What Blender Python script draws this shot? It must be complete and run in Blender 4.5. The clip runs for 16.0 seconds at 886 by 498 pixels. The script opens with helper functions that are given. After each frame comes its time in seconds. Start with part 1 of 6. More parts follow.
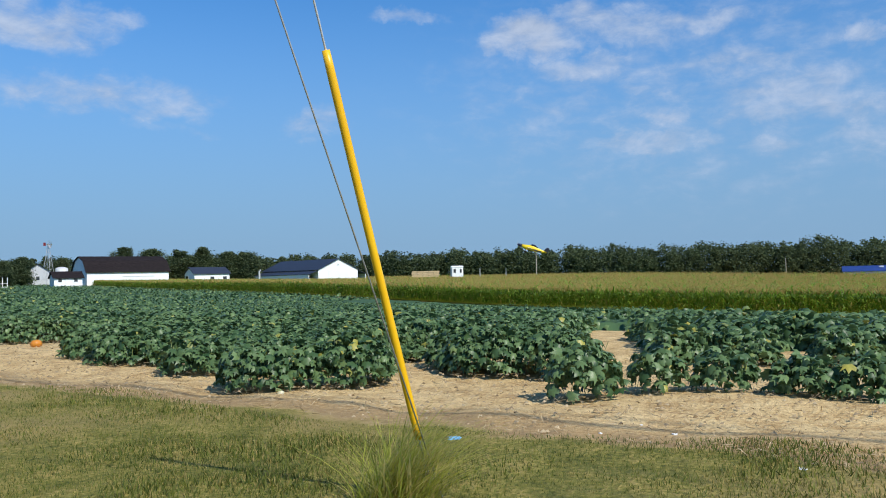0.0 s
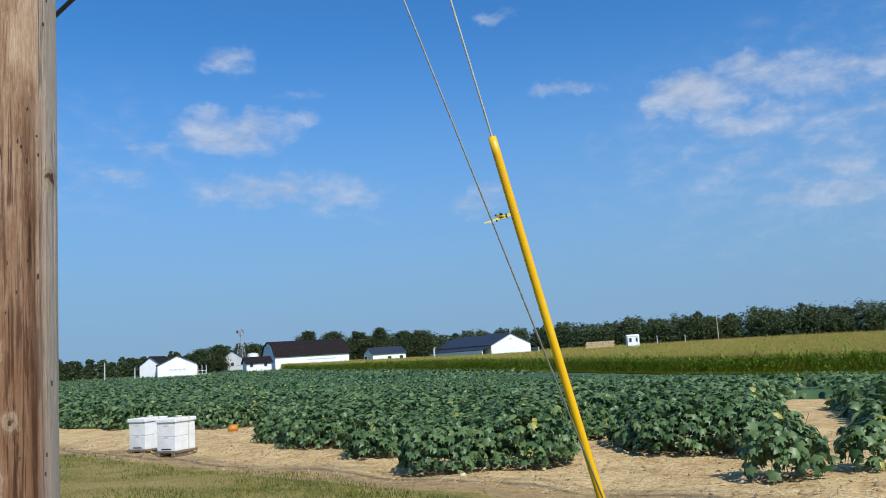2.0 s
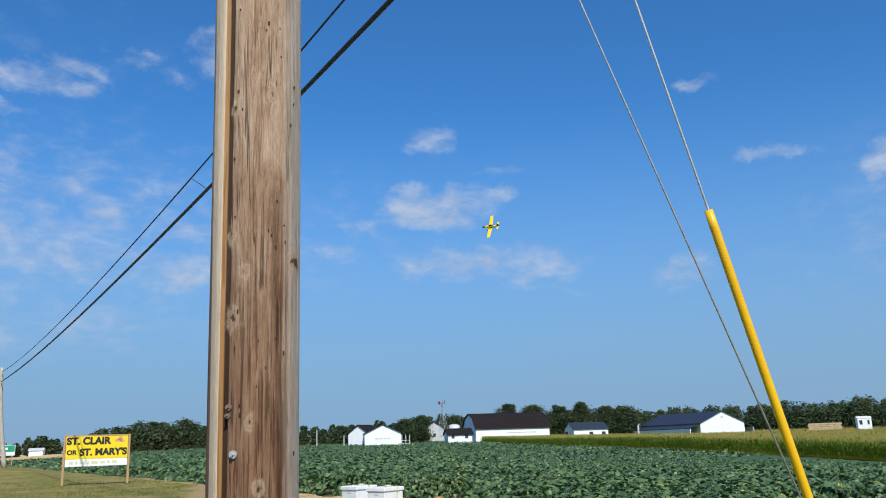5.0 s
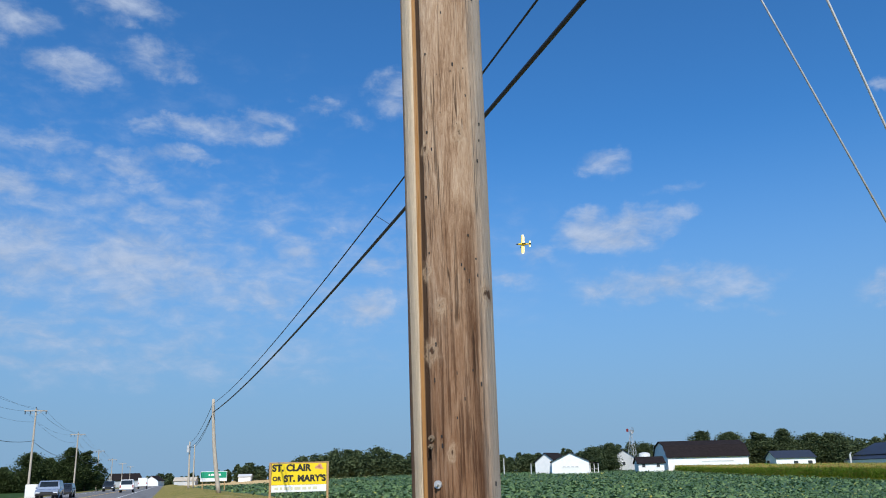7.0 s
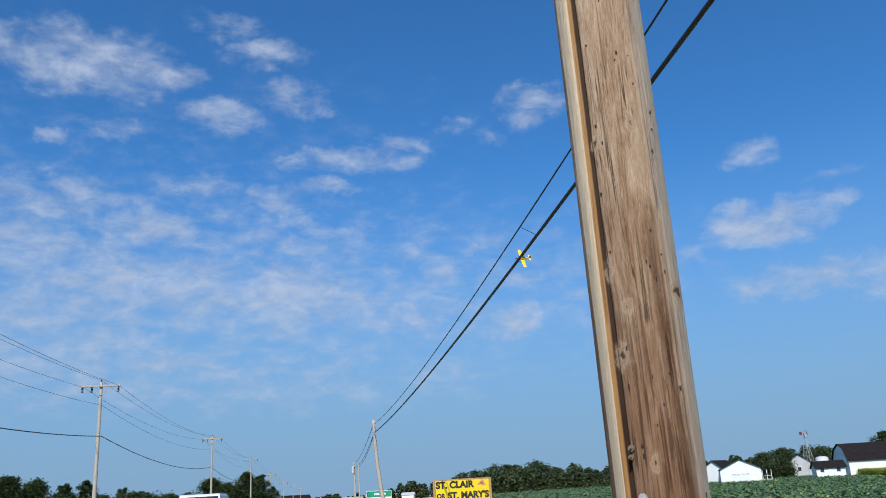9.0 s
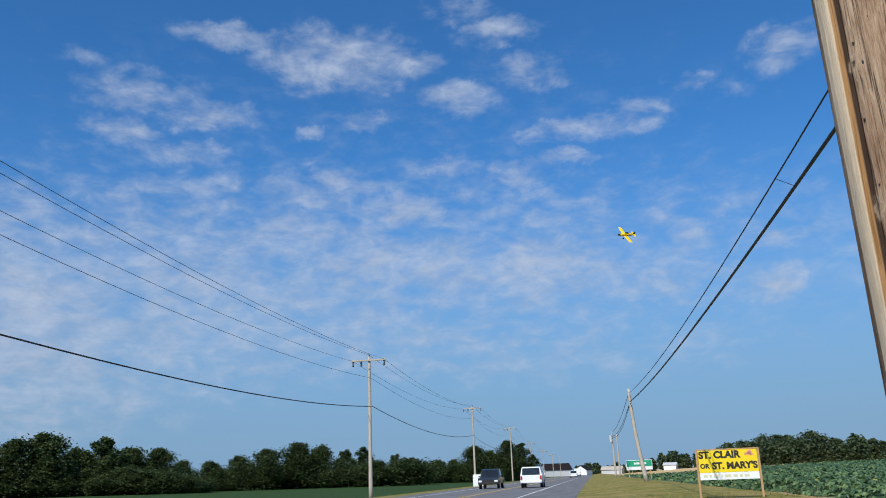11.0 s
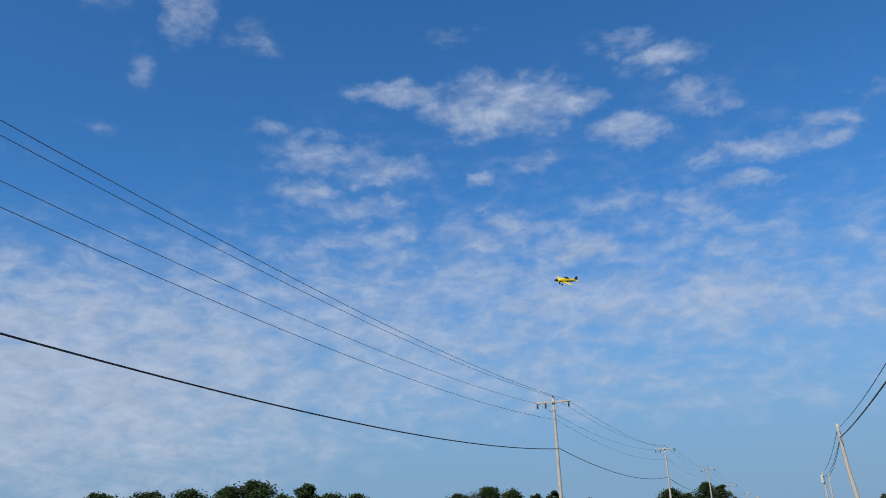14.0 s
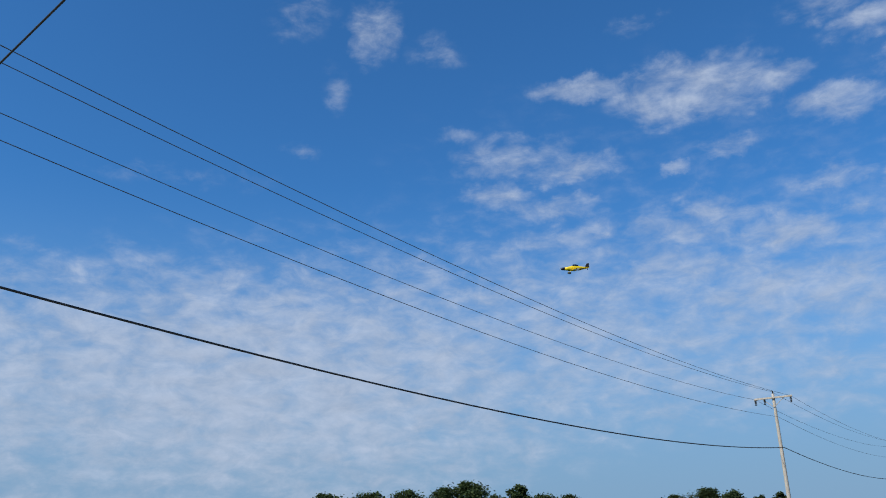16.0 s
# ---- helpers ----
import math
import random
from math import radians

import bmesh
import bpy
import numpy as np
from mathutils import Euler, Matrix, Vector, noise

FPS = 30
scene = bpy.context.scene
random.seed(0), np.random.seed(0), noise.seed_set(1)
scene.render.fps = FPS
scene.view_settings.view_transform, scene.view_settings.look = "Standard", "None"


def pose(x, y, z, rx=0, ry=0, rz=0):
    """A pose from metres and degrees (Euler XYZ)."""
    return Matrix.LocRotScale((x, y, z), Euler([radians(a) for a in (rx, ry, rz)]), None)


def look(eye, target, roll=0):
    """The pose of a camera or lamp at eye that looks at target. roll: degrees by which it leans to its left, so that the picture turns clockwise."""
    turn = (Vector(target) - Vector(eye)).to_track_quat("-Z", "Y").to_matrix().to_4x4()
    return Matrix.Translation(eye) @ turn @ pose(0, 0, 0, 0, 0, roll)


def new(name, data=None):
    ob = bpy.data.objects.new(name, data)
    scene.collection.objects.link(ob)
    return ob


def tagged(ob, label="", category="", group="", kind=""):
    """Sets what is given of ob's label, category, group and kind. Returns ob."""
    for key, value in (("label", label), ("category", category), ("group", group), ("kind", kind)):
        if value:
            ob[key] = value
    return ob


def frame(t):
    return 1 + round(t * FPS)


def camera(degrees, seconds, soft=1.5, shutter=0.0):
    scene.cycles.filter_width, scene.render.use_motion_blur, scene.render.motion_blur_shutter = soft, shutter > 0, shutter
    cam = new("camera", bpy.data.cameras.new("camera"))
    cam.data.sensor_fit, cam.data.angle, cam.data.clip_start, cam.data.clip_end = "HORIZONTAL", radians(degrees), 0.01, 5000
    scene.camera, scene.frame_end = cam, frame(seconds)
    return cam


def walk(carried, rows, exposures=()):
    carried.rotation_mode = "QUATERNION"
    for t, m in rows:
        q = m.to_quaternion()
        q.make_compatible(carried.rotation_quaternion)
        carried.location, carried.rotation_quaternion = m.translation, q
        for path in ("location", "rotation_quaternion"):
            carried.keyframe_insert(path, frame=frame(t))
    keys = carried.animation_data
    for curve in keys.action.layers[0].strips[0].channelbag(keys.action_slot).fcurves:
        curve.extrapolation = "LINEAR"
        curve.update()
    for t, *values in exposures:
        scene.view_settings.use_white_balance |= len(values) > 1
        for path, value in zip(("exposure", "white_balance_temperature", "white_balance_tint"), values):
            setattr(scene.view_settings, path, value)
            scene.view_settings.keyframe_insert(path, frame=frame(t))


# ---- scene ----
# ---------- camera ----------
cam = camera(56.47, 16.0, soft=1.0)
PATH = [
    (0.0, pose(0.106, -0.022, 1.146, 91.924, 1.390, -56.013)),
    (0.5, pose(0.147, -0.045, 1.149, 92.768, 1.610, -53.077)),
    (1.0, pose(0.112, -0.028, 1.170, 94.046, 4.377, -49.305)),
    (1.5, pose(0.116, 0.003, 1.183, 96.130, 4.093, -45.766)),
    (2.0, pose(0.110, 0.010, 1.190, 97.523, 3.752, -44.067)),
    (2.5, pose(0.096, 0.011, 1.189, 98.424, 3.467, -42.433)),
    (3.0, pose(0.067, -0.003, 1.198, 99.857, 2.995, -40.188)),
    (3.5, pose(0.049, -0.003, 1.202, 101.813, 2.643, -36.868)),
    (3.7, pose(0.045, -0.000, 1.208, 102.243, 2.494, -36.280)),
    (6.0, pose(0.027, 0.023, 1.213, 104.082, 1.899, -23.944)),
    (6.5, pose(0.012, 0.014, 1.217, 105.090, 1.934, -20.660)),
    (7.0, pose(-0.011, 0.020, 1.219, 105.394, 1.451, -17.900)),
    (7.5, pose(-0.031, 0.043, 1.219, 105.467, 1.133, -15.358)),
    (8.0, pose(-0.051, 0.101, 1.237, 106.311, 1.455, -11.060)),
    (8.2, pose(-0.062, 0.077, 1.231, 107.001, 1.779, -10.114)),
    (10.3, pose(-0.112, 0.305, 1.224, 106.326, 3.189, 1.746)),
    (10.5, pose(-0.085, 0.285, 1.222, 106.209, 2.160, 4.560)),
    (11.0, pose(-0.060, 0.225, 1.201, 105.524, 2.059, 10.043)),
    (11.5, pose(-0.050, 0.130, 1.184, 106.052, 3.022, 10.539)),
    (12.0, pose(-0.030, 0.060, 1.160, 106.928, 2.753, 12.324)),
    (12.5, pose(-0.054, -0.012, 1.153, 107.262, 2.508, 14.322)),
    (13.0, pose(0.013, -0.012, 1.131, 107.700, 2.562, 17.093)),
    (13.5, pose(0.051, -0.000, 1.145, 107.924, 2.488, 19.515)),
    (14.0, pose(0.067, -0.002, 1.177, 108.840, 2.140, 22.811)),
    (14.5, pose(0.074, -0.005, 1.182, 109.246, 1.657, 25.634)),
    (15.0, pose(0.044, -0.022, 1.231, 109.635, 1.792, 29.331)),
    (15.5, pose(0.009, -0.036, 1.248, 109.725, 1.269, 33.521)),
    (16.0, pose(-0.004, -0.037, 1.214, 109.320, 1.408, 36.803)),
]
walk(cam, PATH, ((0.0, 0.05), (3.5, 0.0), (8.0, 0.0), (10.5, -0.10), (12.5, -0.04), (14.5, -0.14), (16.0, -0.10)))

EYE_H = 1.2


# ---------- world, sun, exposure ----------
SUN_AZ, SUN_EL = 196.0, 44.0
world = bpy.data.worlds.new("world")
scene.world = world
world.use_nodes = True
wt = world.node_tree
wt.nodes.clear()


class Nodes:
    """Short forms for building a node tree."""

    def __init__(self, tree):
        self.t = tree

    def n(self, kind, **props):
        node = self.t.nodes.new(kind)
        for k, v in props.items():
            if k == "operation":
                node.operation = v
            elif k == "blend_type":
                node.blend_type = v
            elif k == "data_type":
                node.data_type = v
            elif k == "noise_dimensions":
                node.noise_dimensions = v
        return node

    def link(self, a, b):
        self.t.links.new(a, b)

    def put(self, socket, value):
        if isinstance(value, (int, float, tuple)):
            socket.default_value = value
        else:
            self.link(value, socket)

    def math(self, op, a, b=0.0, clamp=False):
        node = self.n("ShaderNodeMath", operation=op)
        node.use_clamp = clamp
        self.put(node.inputs[0], a)
        self.put(node.inputs[1], b)
        return node.outputs[0]

    def vmath(self, op, a, b=(0, 0, 0)):
        node = self.n("ShaderNodeVectorMath", operation=op)
        self.put(node.inputs[0], a)
        self.put(node.inputs[1], b)
        return node.outputs["Value"] if op in ("DOT_PRODUCT", "LENGTH", "DISTANCE") else node.outputs[0]

    def mapr(self, v, a, b, c=0.0, d=1.0, smooth=False):
        node = self.n("ShaderNodeMapRange")
        if smooth:
            node.interpolation_type = "SMOOTHSTEP"
        self.put(node.inputs[0], v)
        for i, x in enumerate((a, b, c, d)):
            node.inputs[1 + i].default_value = x
        return node.outputs[0]

    def noise(self, vec, scale, detail=4.0, rough=0.55, distortion=0.0):
        node = self.n("ShaderNodeTexNoise")
        if vec is not None:
            self.link(vec, node.inputs["Vector"])
        node.inputs["Scale"].default_value = scale
        node.inputs["Detail"].default_value = detail
        node.inputs["Roughness"].default_value = rough
        node.inputs["Distortion"].default_value = distortion
        return node.outputs["Fac"]

    def mix(self, f, a, b, kind="MIX"):
        node = self.n("ShaderNodeMix", data_type="RGBA", blend_type=kind)
        self.put(node.inputs[0], f)
        for sock, v in ((node.inputs[6], a), (node.inputs[7], b)):
            self.put(sock, (*v, 1.0) if isinstance(v, tuple) and len(v) == 3 else v)
        return node.outputs[2]

    def scaled(self, vec, sx, sy, sz):
        return self.vmath("MULTIPLY", vec, (sx, sy, sz))


def build_world():
    g = Nodes(wt)
    out = g.n("ShaderNodeOutputWorld")
    back = g.n("ShaderNodeBackground")
    sky = g.n("ShaderNodeTexSky")
    sky.sky_type = "NISHITA"
    sky.sun_disc = False
    sky.sun_elevation, sky.sun_rotation = radians(SUN_EL), radians(SUN_AZ)
    sky.altitude, sky.air_density, sky.dust_density, sky.ozone_density = 200, 1.0, 0.6, 2.5
    coord = g.n("ShaderNodeTexCoord").outputs["Generated"]
    sep = g.n("ShaderNodeSeparateXYZ")
    g.link(coord, sep.inputs[0])
    x, y, z = sep.outputs
    az = g.math("MULTIPLY", g.math("ARCTAN2", x, y), 57.2958)
    el = g.math("MULTIPLY", g.math("ARCSINE", z), 57.2958)
    # ragged edges: the angles are shifted by fine noise before the cloud shapes are tested
    warp_a = g.math("MULTIPLY", g.math("SUBTRACT", g.noise(coord, 11.0, 6.0, 0.62), 0.5), 5.5)
    warp_b = g.math("MULTIPLY", g.math("SUBTRACT", g.noise(g.vmath("ADD", coord, (3.1, 7.7, 1.3)), 16.0, 6.0, 0.62), 0.5), 3.2)
    where = g.n("ShaderNodeCombineXYZ")
    g.link(g.math("ADD", az, warp_a), where.inputs[0])
    g.link(g.math("ADD", el, warp_b), where.inputs[1])
    puff = g.noise(g.scaled(coord, 1.0, 1.0, 2.0), 23.0, 8.0, 0.64, 0.3)
    field = None
    for ca, ce, ra, re, dens in CLOUDS:
        near = g.n("ShaderNodeVectorMath", operation="MULTIPLY_ADD")
        g.link(where.outputs[0], near.inputs[0])
        near.inputs[1].default_value = (1.0 / ra, 1.0 / re, 0.0)
        near.inputs[2].default_value = (-ca / ra, -ce / re, 0.0)
        fall = g.n("ShaderNodeMath", operation="MULTIPLY_ADD")
        g.link(g.vmath("DOT_PRODUCT", near.outputs[0], near.outputs[0]), fall.inputs[0])
        fall.inputs[1].default_value = -0.30 * dens
        fall.inputs[2].default_value = dens
        field = g.math("MAXIMUM", field if field is not None else 0.0, fall.outputs[0])
    # rows of small cloudlets, wider than high
    tiles = g.n("ShaderNodeCombineXYZ")
    g.link(g.math("MULTIPLY", az, 0.40), tiles.inputs[0])
    g.link(g.math("MULTIPLY", el, 0.86), tiles.inputs[1])
    cells = g.noise(tiles.outputs[0], 1.0, 3.0, 0.5, 0.35)
    ragged = g.math("ADD", field, g.math("MULTIPLY", g.math("SUBTRACT", puff, 0.5), 1.25))
    ragged = g.math("ADD", ragged, g.math("MULTIPLY", g.math("SUBTRACT", cells, 0.5), 0.95))
    mask = g.math("MULTIPLY", g.mapr(ragged, -0.02, 1.12, 0.0, 0.88, True), g.mapr(field, 0.0, 0.34, 0.0, 1.0, True))
    # pale haze near the horizon
    haze = g.mapr(el, 24.0, 0.0, 0.0, 0.95, True)
    tint = g.n("ShaderNodeMix", data_type="RGBA", blend_type="MULTIPLY")
    tint.inputs[0].default_value = 1.0
    g.link(sky.outputs[0], tint.inputs[6])
    tint.inputs[7].default_value = (*SKY_TINT, 1)
    hazed = g.mix(haze, tint.outputs[2], HAZE)
    shade = g.mapr(puff, 0.35, 0.7, 0.80, 1.0)
    white = g.mix(shade, (0.0, 0.0, 0.0), CLOUD_WHITE)
    final = g.mix(mask, hazed, white)
    g.link(final, back.inputs[0])
    back.inputs[1].default_value = SKY_STRENGTH
    g.link(back.outputs[0], out.inputs[0])


SKY_STRENGTH = 0.112
SKY_TINT = (0.37, 0.92, 1.38)
HAZE = (2.1, 3.42, 5.2)
CLOUD_WHITE = (4.6, 5.4, 6.9)
# cloud banks: bearing, height, half width and half height in degrees, density
CLOUDS_VEIL = ((-20.0, 14.0, 32.0, 5.5, 0.40), (-50.0, 10.0, 18.0, 5.5, 0.86), (-33.0, 12.0, 24.0, 4.5, 0.58), (-14.0, 21.0, 20.0, 7.0, 0.17), (-8.0, 8.0, 18.0, 1.6, 0.34), (74.0, 12.0, 14.0, 6.0, 0.30))
CLOUDS_SOUTH_WEST = (
    (-51.4, 11.2, 11.2, 3.7, 0.56), (-39.0, 12.8, 11.9, 4.3, 0.58), (-27.0, 14.2, 9.1, 3.5, 0.56), (-55.8, 7.6, 6.8, 2.9, 0.50), (-41.8, 7.5, 14.6, 3.0, 0.50),
    (-28.2, 9.0, 8.5, 2.3, 0.42), (-41.5, 33.9, 1.4, 1.5, 0.50), (-44.6, 30.1, 0.9, 1.2, 0.30), (-47.2, 34.8, 1.9, 1.3, 0.30), (-36.1, 32.6, 1.9, 0.9, 0.30),
    (-55.8, 23.6, 4.7, 0.6, 0.22), (-46.6, 25.9, 1.4, 0.5, 0.30), (-64.2, 18.3, 2.0, 0.5, 0.30), (-57.6, 18.6, 2.6, 0.4, 0.22), (-20.4, 33.3, 1.8, 0.5, 0.30),
    (-60.1, 15.8, 2.5, 0.7, 0.25),
)
CLOUDS_WEST = (
    (-16.9, 28.5, 4.4, 1.7, 0.64), (-24.1, 29.7, 4.0, 0.7, 0.55), (-8.2, 25.9, 2.1, 0.9, 0.58), (-11.3, 28.2, 2.2, 0.8, 0.50), (-4.7, 29.9, 1.7, 0.7, 0.55),
    (-30.9, 25.3, 3.3, 1.3, 0.47), (-31.9, 22.6, 2.2, 0.9, 0.52), (-26.3, 24.3, 2.5, 0.8, 0.52), (-27.6, 21.6, 2.7, 0.7, 0.48), (-19.2, 23.3, 0.9, 0.4, 0.50),
    (-15.2, 24.1, 1.3, 0.6, 0.50), (-35.4, 27.1, 1.7, 0.5, 0.30), (-9.1, 21.3, 2.2, 0.6, 0.50), (-8.5, 19.2, 1.4, 0.3, 0.50), (-17.5, 20.6, 2.0, 1.1, 0.48),
    (-12.1, 18.2, 1.9, 0.9, 0.48), (-27.0, 19.4, 3.8, 0.8, 0.50),
)
CLOUDS_ROAD_LOW = (
    (-26.9, 13.6, 5.7, 2.2, 0.60), (-20.1, 16.5, 4.4, 1.7, 0.58), (-15.3, 14.5, 3.6, 2.1, 0.64), (-10.1, 14.0, 4.2, 2.2, 0.64), (-2.4, 13.8, 4.3, 2.0, 0.70),
    (-12.0, 18.2, 2.6, 1.0, 0.70), (-1.4, 17.1, 3.3, 0.7, 0.49), (5.0, 12.3, 3.1, 1.0, 0.60), (7.9, 15.2, 1.9, 0.7, 0.56), (9.5, 16.5, 1.6, 0.4, 0.49),
    (13.3, 11.6, 1.7, 0.9, 0.72), (14.2, 14.2, 1.4, 0.7, 0.44), (-18.5, 19.6, 3.7, 1.2, 0.56), (-24.9, 19.4, 3.1, 1.1, 0.46), (-10.7, 9.3, 5.1, 0.7, 0.52),
    (-3.6, 8.8, 2.3, 0.5, 0.41),
)
CLOUDS_ROAD_HIGH = (
    (-4.7, 29.9, 2.4, 0.8, 0.51), (-2.7, 27.1, 1.9, 0.9, 0.51), (-7.8, 25.7, 2.0, 0.8, 0.51), (-7.4, 31.7, 2.6, 0.7, 0.42), (3.7, 23.4, 2.5, 0.8, 0.53),
    (-0.9, 23.0, 2.6, 0.7, 0.52), (-0.1, 21.0, 1.7, 0.5, 0.52), (-3.2, 20.3, 2.3, 0.8, 0.52), (-9.4, 21.4, 2.2, 0.7, 0.42), (-8.7, 19.2, 1.3, 0.4, 0.48),
    (-15.2, 24.2, 1.8, 0.6, 0.38), (15.3, 26.1, 1.8, 1.2, 0.55), (8.7, 25.2, 1.6, 0.4, 0.36), (11.7, 24.3, 1.5, 0.4, 0.32), (-2.9, 18.9, 2.4, 0.4, 0.40),
)
CLOUDS_FARM = (
    (29.9, 20.4, 1.1, 0.8, 0.50), (25.4, 14.6, 1.2, 0.5, 0.41), (34.7, 18.5, 1.6, 0.3, 0.25), (12.8, 11.8, 1.8, 0.9, 0.54), (22.4, 12.8, 2.4, 0.4, 0.34),
    (49.2, 22.8, 1.3, 0.4, 0.47), (11.3, 24.3, 1.7, 0.5, 0.29), (47.3, 10.6, 1.8, 0.8, 0.50), (62.2, 11.6, 1.5, 0.6, 0.25), (37.2, 10.4, 1.6, 0.3, 0.23),
    (40.0, 10.2, 1.0, 0.3, 0.23),
)
CLOUDS_FIELD = (
    (30.6, 15.9, 3.1, 1.1, 0.75), (34.6, 16.6, 1.5, 0.6, 0.55), (34.3, 12.0, 4.9, 1.0, 0.55), (39.2, 10.3, 1.2, 0.3, 0.28), (53.7, 17.6, 1.7, 0.4, 0.50),
    (62.6, 16.0, 2.6, 1.0, 0.95), (67.2, 16.9, 2.7, 0.9, 0.65), (66.4, 14.1, 2.8, 0.6, 0.62), (70.4, 16.0, 2.3, 0.9, 0.70), (74.4, 16.2, 1.9, 0.7, 0.62),
    (70.2, 12.4, 1.6, 0.4, 0.48), (76.6, 13.5, 2.8, 0.9, 0.58), (72.3, 10.5, 1.7, 0.4, 0.52), (71.1, 8.9, 3.4, 0.7, 0.58), (62.0, 11.5, 2.1, 0.6, 0.32),
    (80.1, 11.1, 3.4, 1.5, 0.62), (83.3, 8.9, 1.9, 1.8, 0.48), (83.8, 14.1, 1.0, 0.6, 0.62), (77.8, 8.0, 1.5, 0.5, 0.42),
)
CLOUDS = CLOUDS_VEIL + CLOUDS_SOUTH_WEST + CLOUDS_WEST + CLOUDS_ROAD_LOW + CLOUDS_ROAD_HIGH + CLOUDS_FARM + CLOUDS_FIELD
build_world()

sun_data = bpy.data.lights.new("sun", "SUN")
sun_data.energy, sun_data.angle, sun_data.color = 4.75, radians(0.8), (1.0, 0.95, 0.86)
sun = new("sun", sun_data)
sun.matrix_world = look((300 * math.sin(radians(SUN_AZ)) * math.cos(radians(SUN_EL)), 300 * math.cos(radians(SUN_AZ)) * math.cos(radians(SUN_EL)), 300 * math.sin(radians(SUN_EL))), (0, 0, 0))


# ---------- materials ----------
def material(name, build, rough=0.7, metal=0.0, spec=0.5):
    m = bpy.data.materials.new(name)
    m.use_nodes = True
    m.node_tree.nodes.clear()
    g = Nodes(m.node_tree)
    out = g.n("ShaderNodeOutputMaterial")
    b = g.n("ShaderNodeBsdfPrincipled")
    b.inputs["Roughness"].default_value = rough
    b.inputs["Metallic"].default_value = metal
    b.inputs["Specular IOR Level"].default_value = spec
    g.link(b.outputs[0], out.inputs[0])
    build(g, b)
    return m


def bump(g, b, height, strength=0.3, distance=0.02):
    node = g.n("ShaderNodeBump")
    node.inputs["Strength"].default_value = strength
    node.inputs["Distance"].default_value = distance
    g.link(height, node.inputs["Height"])
    g.link(node.outputs[0], b.inputs["Normal"])


def ramp(g, fac, stops):
    node = g.n("ShaderNodeValToRGB")
    e = node.color_ramp.elements
    while len(e) < len(stops):
        e.new(0.5)
    for el, (p, c) in zip(e, stops):
        el.position, el.color = p, (*c, 1)
    g.link(fac, node.inputs[0])
    return node.outputs[0]


def plain(name, c1, c2, scale=8.0, rough=0.6, metal=0.0, relief=0.1, dist=0.01, spec=0.5, streak=(1, 1, 1)):
    """Paint, metal or wood of two close colours with grain at two scales and slight relief."""
    def build(g, b):
        p = g.scaled(g.n("ShaderNodeTexCoord").outputs["Object"], *streak)
        f = g.math("ADD", g.math("MULTIPLY", g.noise(p, scale), 0.65), g.math("MULTIPLY", g.noise(p, scale * 7), 0.35))
        g.link(ramp(g, f, ((0.36, c1), (0.66, c2))), b.inputs["Base Color"])
        if relief:
            bump(g, b, f, relief, dist)
    return material(name, build, rough, metal, spec)


def foliage(name, dark, light, dry=None, through_light=0.25, rough=0.55, dry_at=0.8, spec=0.35):
    """Leaves: each island takes its own tone; some light passes through."""
    def build(g, b):
        rnd = g.n("ShaderNodeNewGeometry").outputs["Random Per Island"]
        pos = g.n("ShaderNodeNewGeometry").outputs["Position"]
        big = g.noise(pos, 0.35, 3.0)
        f = g.math("ADD", g.math("MULTIPLY", rnd, 0.6), g.math("MULTIPLY", big, 0.5))
        col = ramp(g, f, ((0.15, dark), (0.85, light)))
        if dry:
            col = g.mix(g.mapr(rnd, dry_at, dry_at + 0.02, 0, 1), col, dry)
        fine = g.noise(pos, 30.0, 3.0)
        col = g.mix(g.mapr(fine, 0.3, 0.7, 0.0, 0.35), col, dark)
        g.link(col, b.inputs["Base Color"])
        if through_light:
            tr = g.n("ShaderNodeBsdfTranslucent")
            g.link(col, tr.inputs[0])
            mix = g.n("ShaderNodeMixShader")
            mix.inputs[0].default_value = through_light
            out = next(n for n in g.t.nodes if n.type == "OUTPUT_MATERIAL")
            g.link(b.outputs[0], mix.inputs[1])
            g.link(tr.outputs[0], mix.inputs[2])
            g.link(mix.outputs[0], out.inputs[0])
    return material(name, build, rough, 0.0, spec)


